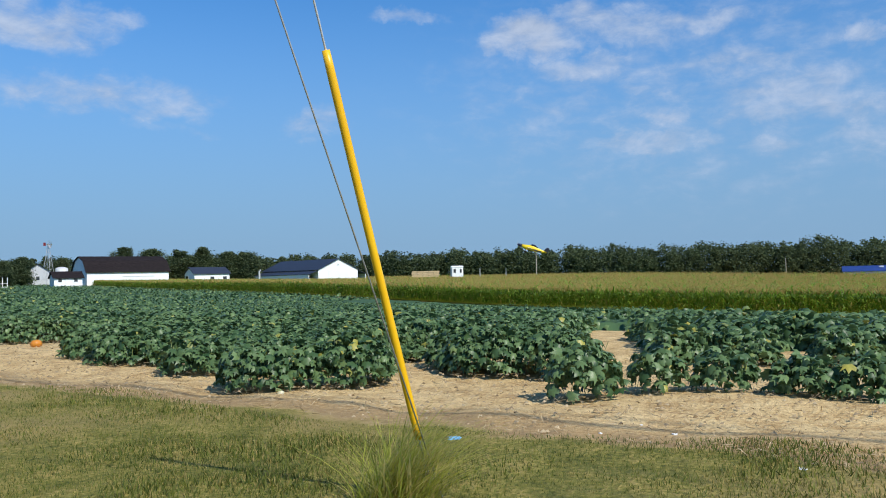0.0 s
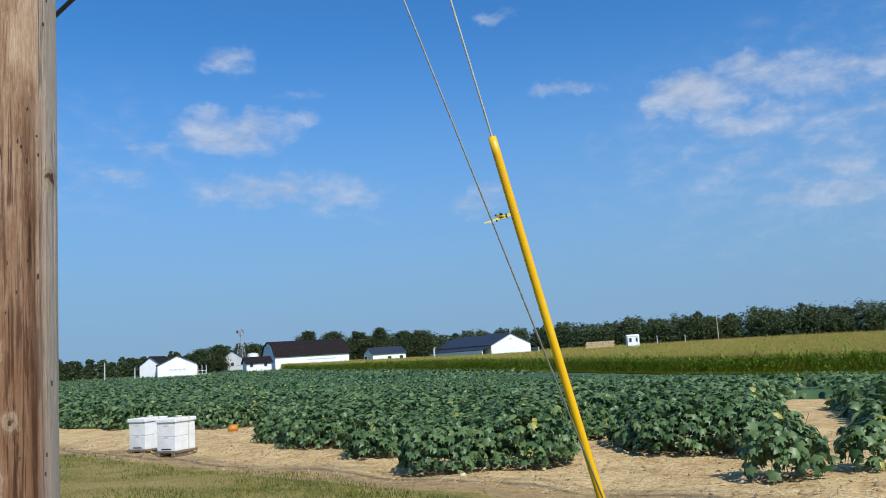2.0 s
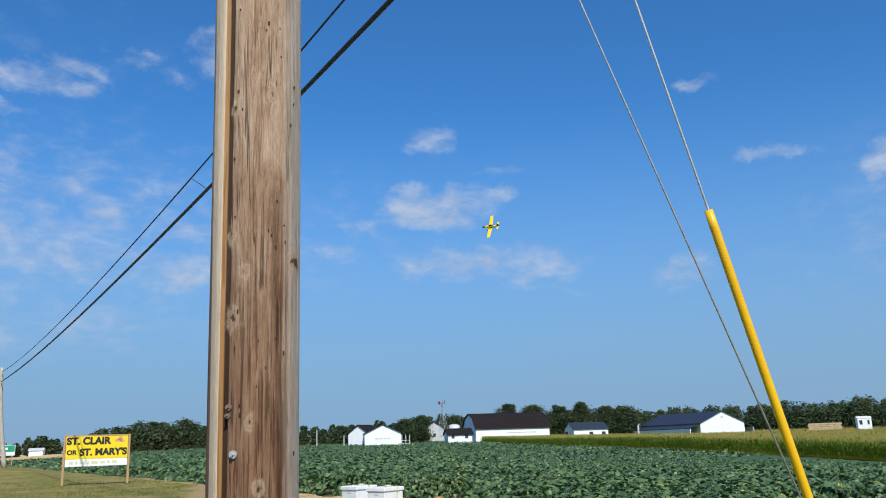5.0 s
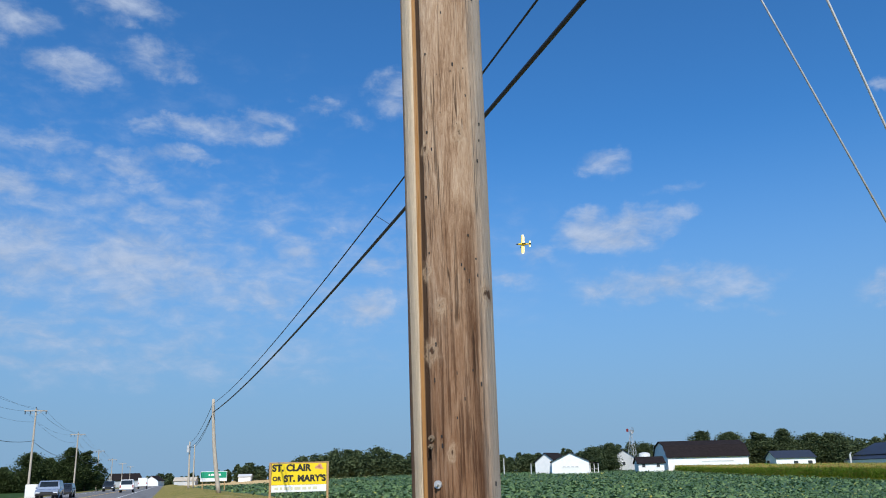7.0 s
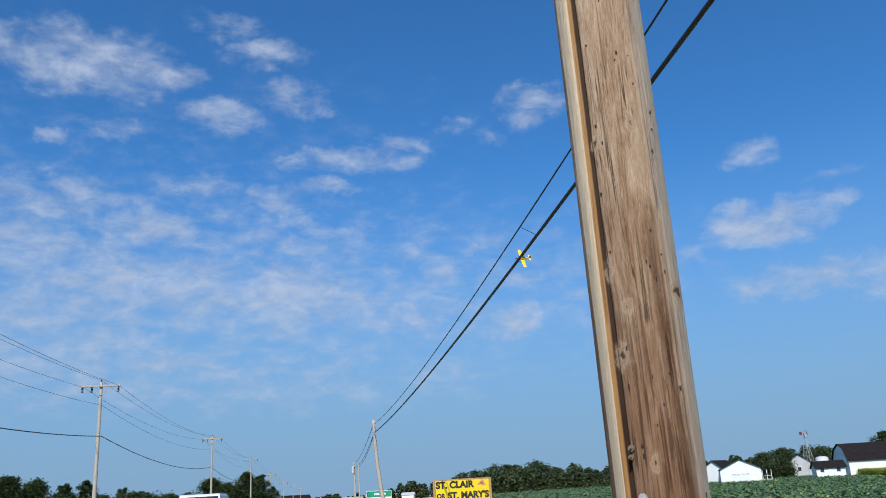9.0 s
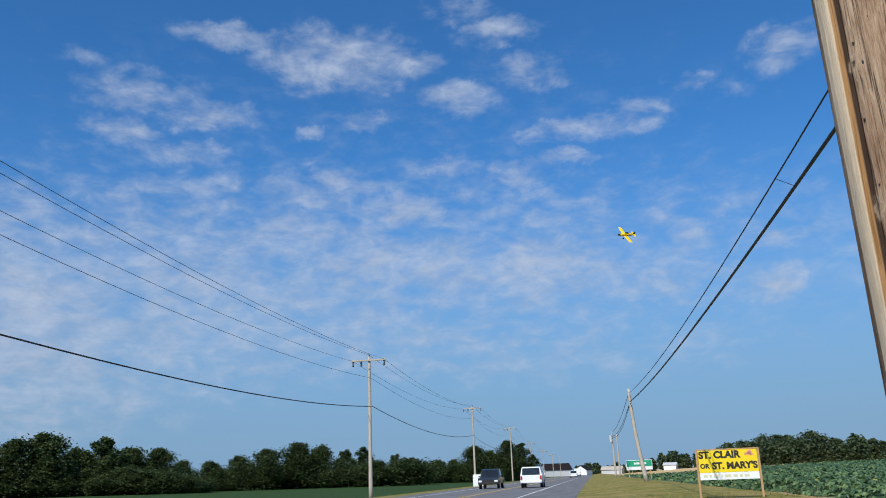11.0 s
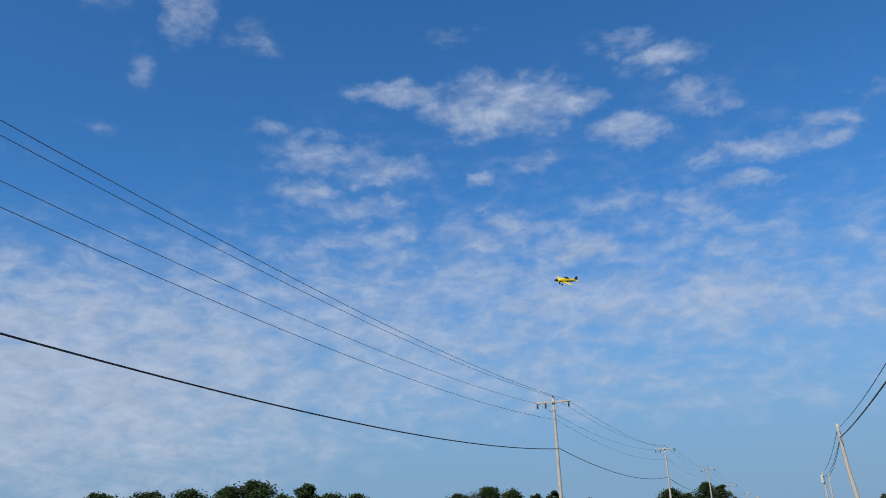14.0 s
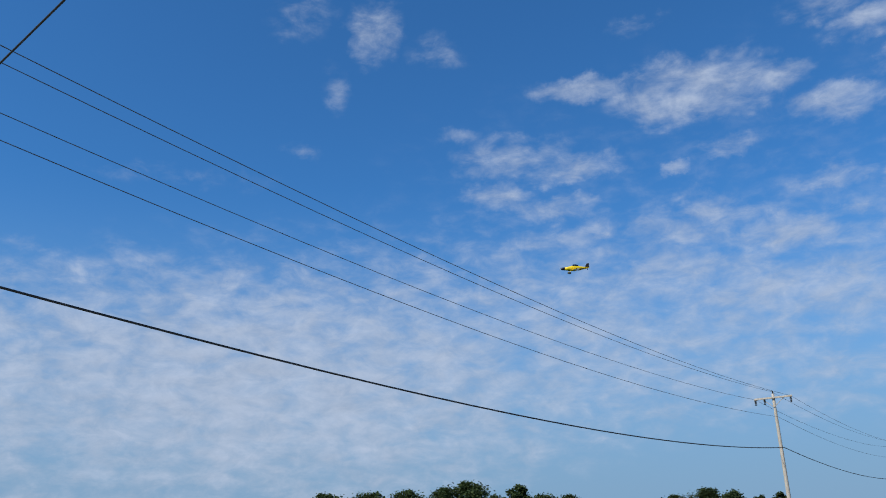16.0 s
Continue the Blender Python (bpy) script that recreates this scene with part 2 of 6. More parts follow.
def ground_build(g, b):
    pos = g.n("ShaderNodeNewGeometry").outputs["Position"]
    sep = g.n("ShaderNodeSeparateXYZ")
    g.link(pos, sep.inputs[0])
    x = sep.outputs[0]
    fine, mid, big = g.noise(pos, 22.0, 5.0, 0.65), g.noise(pos, 2.6, 5.0, 0.6), g.noise(pos, 0.35, 4.0)
    crumbs = g.noise(g.scaled(pos, 1, 1, 1), 70.0, 3.0, 0.6)
    streaks = g.noise(g.scaled(pos, 3.5, 0.5, 1.0), 3.0, 5.0, 0.65, 0.8)
    # sandy soil with crust, damp streaks and clods
    sand = ramp(g, g.math("ADD", g.math("MULTIPLY", mid, 0.5), g.math("MULTIPLY", fine, 0.5)), ((0.36, (0.33, 0.205, 0.085)), (0.47, (0.54, 0.375, 0.175)), (0.60, (0.72, 0.54, 0.275))))
    sand = g.mix(g.mapr(streaks, 0.55, 0.68, 0, 0.5), sand, (0.30, 0.19, 0.10))
    sand = g.mix(g.mapr(crumbs, 0.62, 0.7, 0, 0.5), sand, (0.13, 0.085, 0.045))
    # mown turf, partly dry
    turf = ramp(g, g.math("ADD", g.math("MULTIPLY", mid, 0.4), g.math("MULTIPLY", fine, 0.6)), ((0.36, (0.07, 0.08, 0.016)), (0.5, (0.20, 0.185, 0.042)), (0.63, (0.38, 0.29, 0.095))))
    turf = g.mix(g.mapr(big, 0.48, 0.62, 0, 0.65), turf, (0.36, 0.26, 0.105))
    turf = g.mix(g.mapr(g.noise(g.scaled(pos, 1.6, 0.6, 1), 1.4, 4.0), 0.56, 0.68, 0, 0.45), turf, (0.085, 0.10, 0.03))
    x = g.math("SUBTRACT", x, g.mapr(sep.outputs[1], 21.0, 33.0, 0.0, 2.7, True))
    edge = g.math("ADD", x, g.math("MULTIPLY", g.math("SUBTRACT", g.noise(pos, 0.9, 5.0, 0.65), 0.5), 1.7))
    base = g.mix(g.mapr(edge, 5.25, 5.65, 0, 1, True), turf, sand)
    # a bare strip of browner, trodden soil right beside the turf
    strip = g.math("MULTIPLY", g.mapr(edge, 5.3, 5.6, 0, 1, True), g.mapr(edge, 6.5, 5.9, 0, 1, True))
    base = g.mix(g.math("MULTIPLY", strip, g.mapr(mid, 0.35, 0.6, 0.15, 0.7)), base, (0.19, 0.115, 0.055))
    # green crop on the other side of the road
    crop = ramp(g, fine, ((0.3, (0.012, 0.03, 0.008)), (0.7, (0.05, 0.10, 0.022))))
    base = g.mix(g.mapr(edge, -19.5, -19.0, 1, 0), base, crop)
    g.link(base, b.inputs["Base Color"])
    bump(g, b, g.math("ADD", g.math("MULTIPLY", fine, 0.6), g.math("MULTIPLY", mid, 0.8)), 0.9, 0.06)


def asphalt_build(g, b):
    pos = g.n("ShaderNodeNewGeometry").outputs["Position"]
    fine, mid = g.noise(pos, 90.0, 3.0, 0.7), g.noise(g.scaled(pos, 1.0, 0.12, 1), 1.3, 5.0)
    col = ramp(g, g.math("ADD", g.math("MULTIPLY", fine, 0.5), g.math("MULTIPLY", mid, 0.5)), ((0.32, (0.10, 0.10, 0.105)), (0.66, (0.21, 0.205, 0.20))))
    g.link(col, b.inputs["Base Color"])
    bump(g, b, fine, 0.4, 0.006)


# knots of the near pole: place across its face, height, size
POLE_KNOTS = ((0.33, 2.36, 0.030), (0.86, 1.80, 0.032), (-0.25, 1.755, 0.022), (-0.48, 1.61, 0.030), (-0.55, 1.88, 0.020), (-0.08, 1.29, 0.018), (0.12, 1.09, 0.022), (-0.18, 0.935, 0.032), (-0.47, 2.31, 0.018), (0.30, 2.95, 0.028))


def pole_wood_build(g, b):
    p = g.n("ShaderNodeTexCoord").outputs["Object"]
    sep = g.n("ShaderNodeSeparateXYZ")
    g.link(p, sep.inputs[0])
    x, y, z = sep.outputs
    # across: -1 at the road-side flank, 1 at the field-side flank
    across = g.math("DIVIDE", g.math("ADD", g.math("MULTIPLY", x, 0.950), g.math("MULTIPLY", y, -0.313)), 0.1425)
    wobble = g.math("MULTIPLY", g.math("SUBTRACT", g.noise(g.scaled(p, 2, 2, 1.2), 1.6, 4.0), 0.5), 0.10)
    u = g.math("ADD", across, wobble)
    long_v = g.scaled(p, 1.0, 1.0, 0.06)
    grain = g.noise(long_v, 190.0, 8.0, 0.78, 1.3)
    fibre = g.noise(g.scaled(p, 1.0, 1.0, 0.045), 300.0, 5.0, 0.7, 0.6)
    broad = g.noise(g.scaled(p, 1.0, 1.0, 0.22), 14.0, 6.0, 0.68, 0.8)
    col = ramp(g, g.math("ADD", g.math("MULTIPLY", grain, 0.6), g.math("MULTIPLY", broad, 0.4)), ((0.33, (0.115, 0.060, 0.032)), (0.43, (0.255, 0.155, 0.092)), (0.51, (0.40, 0.268, 0.172)), (0.62, (0.55, 0.415, 0.295))))
    col = g.mix(g.mapr(fibre, 0.56, 0.72, 0, 0.4), col, (0.20, 0.115, 0.062))
    # redder stained wood low down, paler and greyer above
    low = g.mapr(g.math("ADD", z, g.math("MULTIPLY", broad, 0.8)), 2.9, 1.5, 0, 1, True)
    stain = g.noise(g.scaled(p, 1.0, 1.0, 0.035), 78.0, 5.0, 0.66, 0.4)
    col = g.mix(g.math("MULTIPLY", low, 0.70), col, (0.175, 0.078, 0.036))
    col = g.mix(g.math("MULTIPLY", g.math("MULTIPLY", low, g.mapr(u, -0.55, -0.40, 0.35, 1)), g.mapr(stain, 0.49, 0.57, 0, 0.85)), col, (0.060, 0.025, 0.012))
    # one long dark run of creosote on the field side
    run = g.math("ABSOLUTE", g.math("SUBTRACT", u, g.mapr(z, 0.9, 2.2, 0.56, 0.42)))
    run = g.math("MULTIPLY", g.mapr(run, 0.035, 0.11, 1, 0, True), g.mapr(g.math("ADD", z, g.math("MULTIPLY", stain, 0.4)), 2.32, 2.0, 0, 1, True))
    col = g.mix(g.math("MULTIPLY", run, g.mapr(grain, 0.36, 0.6, 0.85, 0.45)), col, (0.07, 0.028, 0.012))
    # fine drying cracks that start and stop
    crack = g.math("ABSOLUTE", g.math("SUBTRACT", g.noise(g.scaled(p, 1.0, 1.0, 0.02), 40.0, 2.0, 0.5, 0.1), 0.5))
    gate = g.noise(g.scaled(p, 1, 1, 0.35), 9.0, 2.0)
    line = g.math("MULTIPLY", g.mapr(crack, 0.004, 0.016, 1, 0), g.mapr(gate, 0.46, 0.56, 0, 1))
    col = g.mix(g.math("MULTIPLY", line, 0.85), col, (0.045, 0.024, 0.013))
    # paler flanks, cream beside the long check on the road side, silver on the field side
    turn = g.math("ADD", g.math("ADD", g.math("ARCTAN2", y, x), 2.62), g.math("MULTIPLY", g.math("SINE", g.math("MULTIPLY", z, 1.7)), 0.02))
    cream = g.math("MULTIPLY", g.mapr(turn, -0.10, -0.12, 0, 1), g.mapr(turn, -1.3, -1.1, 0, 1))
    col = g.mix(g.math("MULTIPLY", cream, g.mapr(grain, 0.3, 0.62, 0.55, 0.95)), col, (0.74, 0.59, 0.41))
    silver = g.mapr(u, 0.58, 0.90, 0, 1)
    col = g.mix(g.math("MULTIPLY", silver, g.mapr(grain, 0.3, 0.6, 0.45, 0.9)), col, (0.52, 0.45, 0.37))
    # the check itself: honey-coloured floor; the crack's shade under its lip is painted black
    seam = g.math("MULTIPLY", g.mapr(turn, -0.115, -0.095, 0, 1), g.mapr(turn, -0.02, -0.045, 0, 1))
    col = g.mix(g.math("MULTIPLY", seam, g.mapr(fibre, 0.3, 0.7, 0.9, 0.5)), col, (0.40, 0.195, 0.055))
    lip_shade = g.math("MULTIPLY", g.mapr(turn, -0.045, -0.02, 0, 1), g.mapr(turn, 0.165, 0.145, 0, 1))
    col = g.mix(g.math("MULTIPLY", lip_shade, 0.92), col, (0.028, 0.014, 0.008))
    # healed branch knots: a dark heart inside pale whorled wood
    spot_at = g.n("ShaderNodeCombineXYZ")
    g.link(across, spot_at.inputs[0])
    g.link(z, spot_at.inputs[2])
    dist = None
    for ku, kz, ks in POLE_KNOTS:
        one = g.vmath("LENGTH", g.vmath("MULTIPLY", g.vmath("SUBTRACT", spot_at.outputs[0], (ku, 0.0, kz)), (0.145 / ks, 0.0, 0.55 / ks)))
        dist = one if dist is None else g.math("MINIMUM", dist, one)
    dist = g.math("ADD", dist, g.math("MULTIPLY", g.math("SUBTRACT", g.noise(g.scaled(p, 1.0, 1.0, 0.6), 34.0, 4.0, 0.6), 0.5), 2.2))
    whorl = g.math("ADD", 0.5, g.math("MULTIPLY", g.math("SINE", g.math("MULTIPLY", dist, 12.0)), 0.5))
    col = g.mix(g.math("MULTIPLY", g.mapr(dist, 0.3, 1.2, 1, 0, True), g.mapr(grain, 0.3, 0.6, 0.3, 0.85)), col, g.mix(whorl, (0.33, 0.225, 0.145), (0.50, 0.375, 0.26)))
    col = g.mix(g.mapr(dist, 0.05, 0.26, 0.95, 0), col, (0.07, 0.036, 0.02))
    g.link(col, b.inputs["Base Color"])
    h = g.math("SUBTRACT", g.math("ADD", grain, g.math("MULTIPLY", fibre, 0.4)), g.math("MULTIPLY", line, 1.6))
    bump(g, b, h, 0.6, 0.006)


M_GROUND = material("ground_soil_and_turf", ground_build, 0.95, spec=0.15)
M_ASPHALT = material("asphalt", asphalt_build, 0.85, spec=0.3)
M_LINE_W = plain("road_paint_white", (0.62, 0.62, 0.60), (0.80, 0.80, 0.78), 6, 0.7)
M_LINE_Y = plain("road_paint_yellow", (0.60, 0.36, 0.04), (0.75, 0.48, 0.07), 6, 0.7)
M_POLE = material("weathered_pole_wood", pole_wood_build, 0.85, spec=0.2)
M_FARPOLE = plain("grey_pole_wood", (0.33, 0.28, 0.22), (0.56, 0.50, 0.42), 5, 0.9, streak=(6, 6, 0.4))
M_YELLOW = plain("yellow_plastic", (0.80, 0.44, 0.006), (0.86, 0.50, 0.010), 3, 0.38, relief=0.03)
M_STEEL = plain("galvanised_steel", (0.40, 0.41, 0.42), (0.58, 0.59, 0.60), 40, 0.45, 0.3)
M_STRAND = plain("bright_steel_strand", (0.58, 0.59, 0.60), (0.74, 0.75, 0.76), 60, 0.5, 0.0)
M_CABLE = plain("black_cable_jacket", (0.012, 0.012, 0.014), (0.03, 0.03, 0.032), 20, 0.55)
M_WIRE = plain("weathered_aluminium_wire", (0.07, 0.07, 0.075), (0.12, 0.12, 0.125), 20, 0.5, 0.3)
M_WHITE = plain("white_paint", (0.74, 0.74, 0.73), (0.84, 0.84, 0.83), 3, 0.55)
M_SIDING = plain("white_siding", (0.76, 0.77, 0.78), (0.85, 0.85, 0.85), 1.2, 0.6)
M_ROOF_DARK = plain("dark_shingle", (0.010, 0.008, 0.009), (0.026, 0.020, 0.021), 1.4, 0.95, spec=0.15, streak=(1, 1, 4))
M_ROOF_BLUE = plain("blue_grey_metal_roof", (0.016, 0.022, 0.040), (0.032, 0.042, 0.066), 0.8, 0.6, 0.1, streak=(6, 1, 1))
M_BLUE_METAL = plain("blue_metal_sheet", (0.014, 0.035, 0.16), (0.03, 0.06, 0.24), 0.8, 0.45, 0.1)
M_DARK_OPEN = plain("dark_pane", (0.03, 0.035, 0.04), (0.06, 0.065, 0.07), 4, 0.25)
M_SHADE_GREY = plain("grey_panel", (0.45, 0.46, 0.47), (0.56, 0.57, 0.58), 3, 0.6)
M_RED = plain("red_paint", (0.20, 0.02, 0.02), (0.30, 0.035, 0.03), 3, 0.5)
M_TAN = plain("cut_lumber", (0.46, 0.33, 0.18), (0.62, 0.47, 0.28), 2.5, 0.85, streak=(1, 1, 8))
M_TIMBER = plain("treated_post_wood", (0.36, 0.21, 0.09), (0.50, 0.32, 0.15), 6, 0.8, streak=(8, 8, 1))
M_SIGN_Y = plain("yellow_sign_panel", (0.80, 0.57, 0.004), (0.84, 0.62, 0.008), 2, 0.5, relief=0.02)
M_SIGN_W = plain("white_sign_panel", (0.74, 0.74, 0.72), (0.82, 0.82, 0.80), 3, 0.5, relief=0.02)
M_INK = plain("black_sign_ink", (0.010, 0.009, 0.008), (0.02, 0.018, 0.016), 4, 0.5, relief=0.0)
M_SIGN_RED = plain("faded_red_print", (0.60, 0.16, 0.10), (0.78, 0.45, 0.30), 9, 0.5, relief=0.0)
M_GREEN_SIGN = plain("green_sign_panel", (0.004, 0.26, 0.13), (0.008, 0.32, 0.17), 2, 0.5)
M_HIVE = plain("white_hive_paint", (0.70, 0.70, 0.69), (0.84, 0.84, 0.83), 5, 0.5, relief=0.08)
M_STRAP = plain("faded_strap", (0.58, 0.55, 0.36), (0.66, 0.63, 0.44), 30, 0.7)
M_PALLET = plain("weathered_pallet_wood", (0.13, 0.09, 0.06), (0.24, 0.18, 0.12), 9, 0.9, streak=(1, 6, 6))
M_PUMPKIN = plain("orange_pumpkin_skin", (0.48, 0.17, 0.015), (0.60, 0.24, 0.025), 6, 0.45)
M_PUMPKIN_PALE = plain("pale_unripe_pumpkin_skin", (0.62, 0.55, 0.34), (0.74, 0.68, 0.46), 6, 0.5)
M_LITTER = plain("torn_white_litter", (0.66, 0.66, 0.64), (0.82, 0.82, 0.80), 18, 0.6)
M_LITTER_BLUE = plain("blue_plastic_wrapper", (0.10, 0.38, 0.62), (0.30, 0.58, 0.78), 25, 0.35)
M_LEAF = foliage("pumpkin_leaf", (0.027, 0.072, 0.025), (0.190, 0.285, 0.112), (0.44, 0.40, 0.08), 0.22, 0.42, 0.974)
M_STALK = plain("pale_green_stalk", (0.16, 0.22, 0.07), (0.28, 0.32, 0.12), 9, 0.6)
# darker leaf green: shade below the outer leaves is in the colour
M_VINE_SHADE = foliage("pumpkin_leaf_shaded", (0.020, 0.052, 0.020), (0.065, 0.13, 0.05), None, 0.0, 0.8)
M_CORN = foliage("corn_leaf", (0.12, 0.22, 0.022), (0.30, 0.43, 0.055), (0.44, 0.36, 0.11), 0.5, 0.5, 0.9)
M_TASSEL = foliage("corn_tassel", (0.36, 0.255, 0.075), (0.54, 0.40, 0.13), None, 0.2, 0.8)
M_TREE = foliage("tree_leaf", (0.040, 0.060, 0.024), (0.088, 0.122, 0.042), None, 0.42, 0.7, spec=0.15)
# tree leaf lightened in its colour for the haze of distance
M_HAZED_WOODS = foliage("hazed_tree_leaf", (0.062, 0.090, 0.046), (0.125, 0.160, 0.074), None, 0.42, 0.8, spec=0.1)
M_BARK = plain("tree_bark", (0.05, 0.04, 0.03), (0.12, 0.10, 0.08), 6, 0.95, streak=(5, 5, 0.6))
M_GRASS = foliage("mown_grass", (0.040, 0.068, 0.010), (0.27, 0.285, 0.045), (0.38, 0.29, 0.09), 0.35, 0.6, 0.80)
M_TALL_GRASS = foliage("tall_grass", (0.24, 0.29, 0.035), (0.56, 0.54, 0.10), (0.66, 0.54, 0.20), 0.5, 0.6, 0.75)
M_STRAW = foliage("dry_straw", (0.22, 0.15, 0.07), (0.60, 0.47, 0.29), None, 0.1, 0.9)
M_PLANE_Y = plain("aircraft_yellow", (0.78, 0.55, 0.01), (0.84, 0.60, 0.015), 0.6, 0.35, relief=0.0)
M_PLANE_D = plain("aircraft_dark_blue", (0.012, 0.014, 0.03), (0.022, 0.025, 0.05), 0.6, 0.35, relief=0.0)
M_TYRE = plain("tyre_rubber", (0.012, 0.012, 0.012), (0.03, 0.03, 0.03), 12, 0.85)
M_CAR_WHITE = plain("white_car_paint", (0.72, 0.73, 0.74), (0.78, 0.79, 0.80), 0.8, 0.22, relief=0.0)
M_CAR_SILVER = plain("silver_blue_car_paint", (0.30, 0.36, 0.46), (0.36, 0.42, 0.52), 0.8, 0.25, 0.5, relief=0.0)
M_CAR_DARK = plain("dark_car_paint", (0.03, 0.04, 0.055), (0.05, 0.06, 0.08), 0.8, 0.22, 0.3, relief=0.0)
M_CAR_GLASS = plain("tinted_car_glass", (0.01, 0.013, 0.016), (0.02, 0.025, 0.03), 1, 0.06, relief=0.0)
M_LAMP_RED = plain("red_lamp_glass", (0.32, 0.01, 0.01), (0.40, 0.02, 0.02), 3, 0.2, relief=0.0)
M_LAMP_CLEAR = plain("clear_lamp_glass", (0.62, 0.64, 0.66), (0.72, 0.74, 0.76), 3, 0.1, relief=0.0)


# ---------- mesh helpers ----------
class Geo:
    """Collects vertices and faces for one mesh."""

    def __init__(self):
        self.v, self.f = [], []

    def add(self, verts, faces):
        k = len(self.v)
        self.v += [tuple(p) for p in verts]
        self.f += [tuple(i + k for i in f) for f in faces]
        return self

    def box(self, c, s, rz=0.0, taper=1.0, bevel=0.0):
        """A box with its edges cut back by bevel; taper narrows its top."""
        hx, hy, hz = s[0] / 2, s[1] / 2, s[2] / 2
        b = min(bevel, hx * 0.8, hy * 0.8, hz * 0.8)
        rings = []
        if b > 0:
            for z, k in ((-hz, b), (-hz + b, 0), (hz - b, 0), (hz, b)):
                t = taper if z > 0 else 1.0
                x, y = (hx - k) * t, (hy - k) * t
                X, Y = hx * t, hy * t
                if k:
                    rings.append([(x, -y + 0), (x, y), (-x, y), (-x, -y)])
                    rings[-1] = [(x, -y), (x, -y), (x, y), (x, y), (-x, y), (-x, y), (-x, -y), (-x, -y)]
                else:
                    rings.append([(X - b, -Y), (X, -Y + b), (X, Y - b), (X - b, Y), (-X + b, Y), (-X, Y - b), (-X, -Y + b), (-X + b, -Y)])
            zs = (-hz, -hz + b, hz - b, hz)
        else:
            rings = [[(hx, -hy), (hx, hy), (-hx, hy), (-hx, -hy)], [(hx * taper, -hy * taper), (hx * taper, hy * taper), (-hx * taper, hy * taper), (-hx * taper, -hy * taper)]]
            zs = (-hz, hz)
        n = len(rings[0])
        cs, sn = math.cos(rz), math.sin(rz)
        verts = [(c[0] + x * cs - y * sn, c[1] + x * sn + y * cs, c[2] + z) for r, z in zip(rings, zs) for x, y in r]
        faces = [tuple(reversed(range(n)))]
        for k in range(len(rings) - 1):
            faces += [(k * n + i, k * n + (i + 1) % n, (k + 1) * n + (i + 1) % n, (k + 1) * n + i) for i in range(n)]
        faces.append(tuple(range((len(rings) - 1) * n, len(rings) * n)))
        return self.add(verts, faces)

    def tube(self, pts, radii, n=10, cap=True):
        """A round bar along points, with a radius at each."""
        pts = [Vector(p) for p in pts]
        if isinstance(radii, (int, float)):
            radii = [radii] * len(pts)
        verts, faces = [], []
        for i, p in enumerate(pts):
            d = (pts[min(i + 1, len(pts) - 1)] - pts[max(i - 1, 0)]).normalized()
            a = d.cross(Vector((0, 0, 1)) if abs(d.z) < 0.95 else Vector((1, 0, 0))).normalized()
            b = d.cross(a)
            for k in range(n):
                w = 2 * math.pi * k / n
                verts.append(p + (a * math.cos(w) + b * math.sin(w)) * radii[i])
        for i in range(len(pts) - 1):
            faces += [(i * n + k, (i + 1) * n + k, (i + 1) * n + (k + 1) % n, i * n + (k + 1) % n) for k in range(n)]
        if cap:
            faces += [tuple(range(n)), tuple(reversed(range((len(pts) - 1) * n, len(pts) * n)))]
        return self.add(verts, faces)

    def prism(self, outline, y0, y1):
        """An outline in x, z pushed along y."""
        n = len(outline)
        verts = [(x, y0, z) for x, z in outline] + [(x, y1, z) for x, z in outline]
        faces = [tuple(range(n)), tuple(reversed(range(n, 2 * n)))]
        faces += [(i, n + i, n + (i + 1) % n, (i + 1) % n) for i in range(n)]
        return self.add(verts, faces)

    def loft(self, rings, cap=True):
        n = len(rings[0])
        verts = [p for r in rings for p in r]
        faces = []
        for i in range(len(rings) - 1):
            faces += [(i * n + k, (i + 1) * n + k, (i + 1) * n + (k + 1) % n, i * n + (k + 1) % n) for k in range(n)]
        if cap:
            faces += [tuple(range(n)), tuple(reversed(range((len(rings) - 1) * n, len(rings) * n)))]
        return self.add(verts, faces)

    def mesh(self, name, mat, smooth=False):
        me = bpy.data.meshes.new(name)
        me.from_pydata(self.v, [], self.f)
        me.materials.append(mat)
        bm = bmesh.new()
        bm.from_mesh(me)
        bmesh.ops.remove_doubles(bm, verts=bm.verts, dist=1e-5)
        bmesh.ops.recalc_face_normals(bm, faces=bm.faces)
        bm.to_mesh(me)
        bm.free()
        if smooth:
            me.polygons.foreach_set("use_smooth", [True] * len(me.polygons))
        return me


def part(name, geo, mat, parent, label="", m=None, smooth=False):
    """One mesh object under a thing or a part."""
    ob = new(name, geo if isinstance(geo, bpy.types.Mesh) else geo.mesh(name, mat, smooth))
    ob.parent = parent
    if m is not None:
        ob.matrix_basis = m
    return tagged(ob, label)


def thing(name, m, label, category, group="", kind=""):
    ob = new(name)
    ob.matrix_basis = m
    ob.empty_display_size = 0.2
    return tagged(ob, label, category, group, kind)


def solid(name, geo, mat, label, category="", group="", kind="", m=None, smooth=False):
    ob = new(name, geo.mesh(name, mat, smooth))
    if m is not None:
        ob.matrix_basis = m
    return tagged(ob, label, category, group, kind)


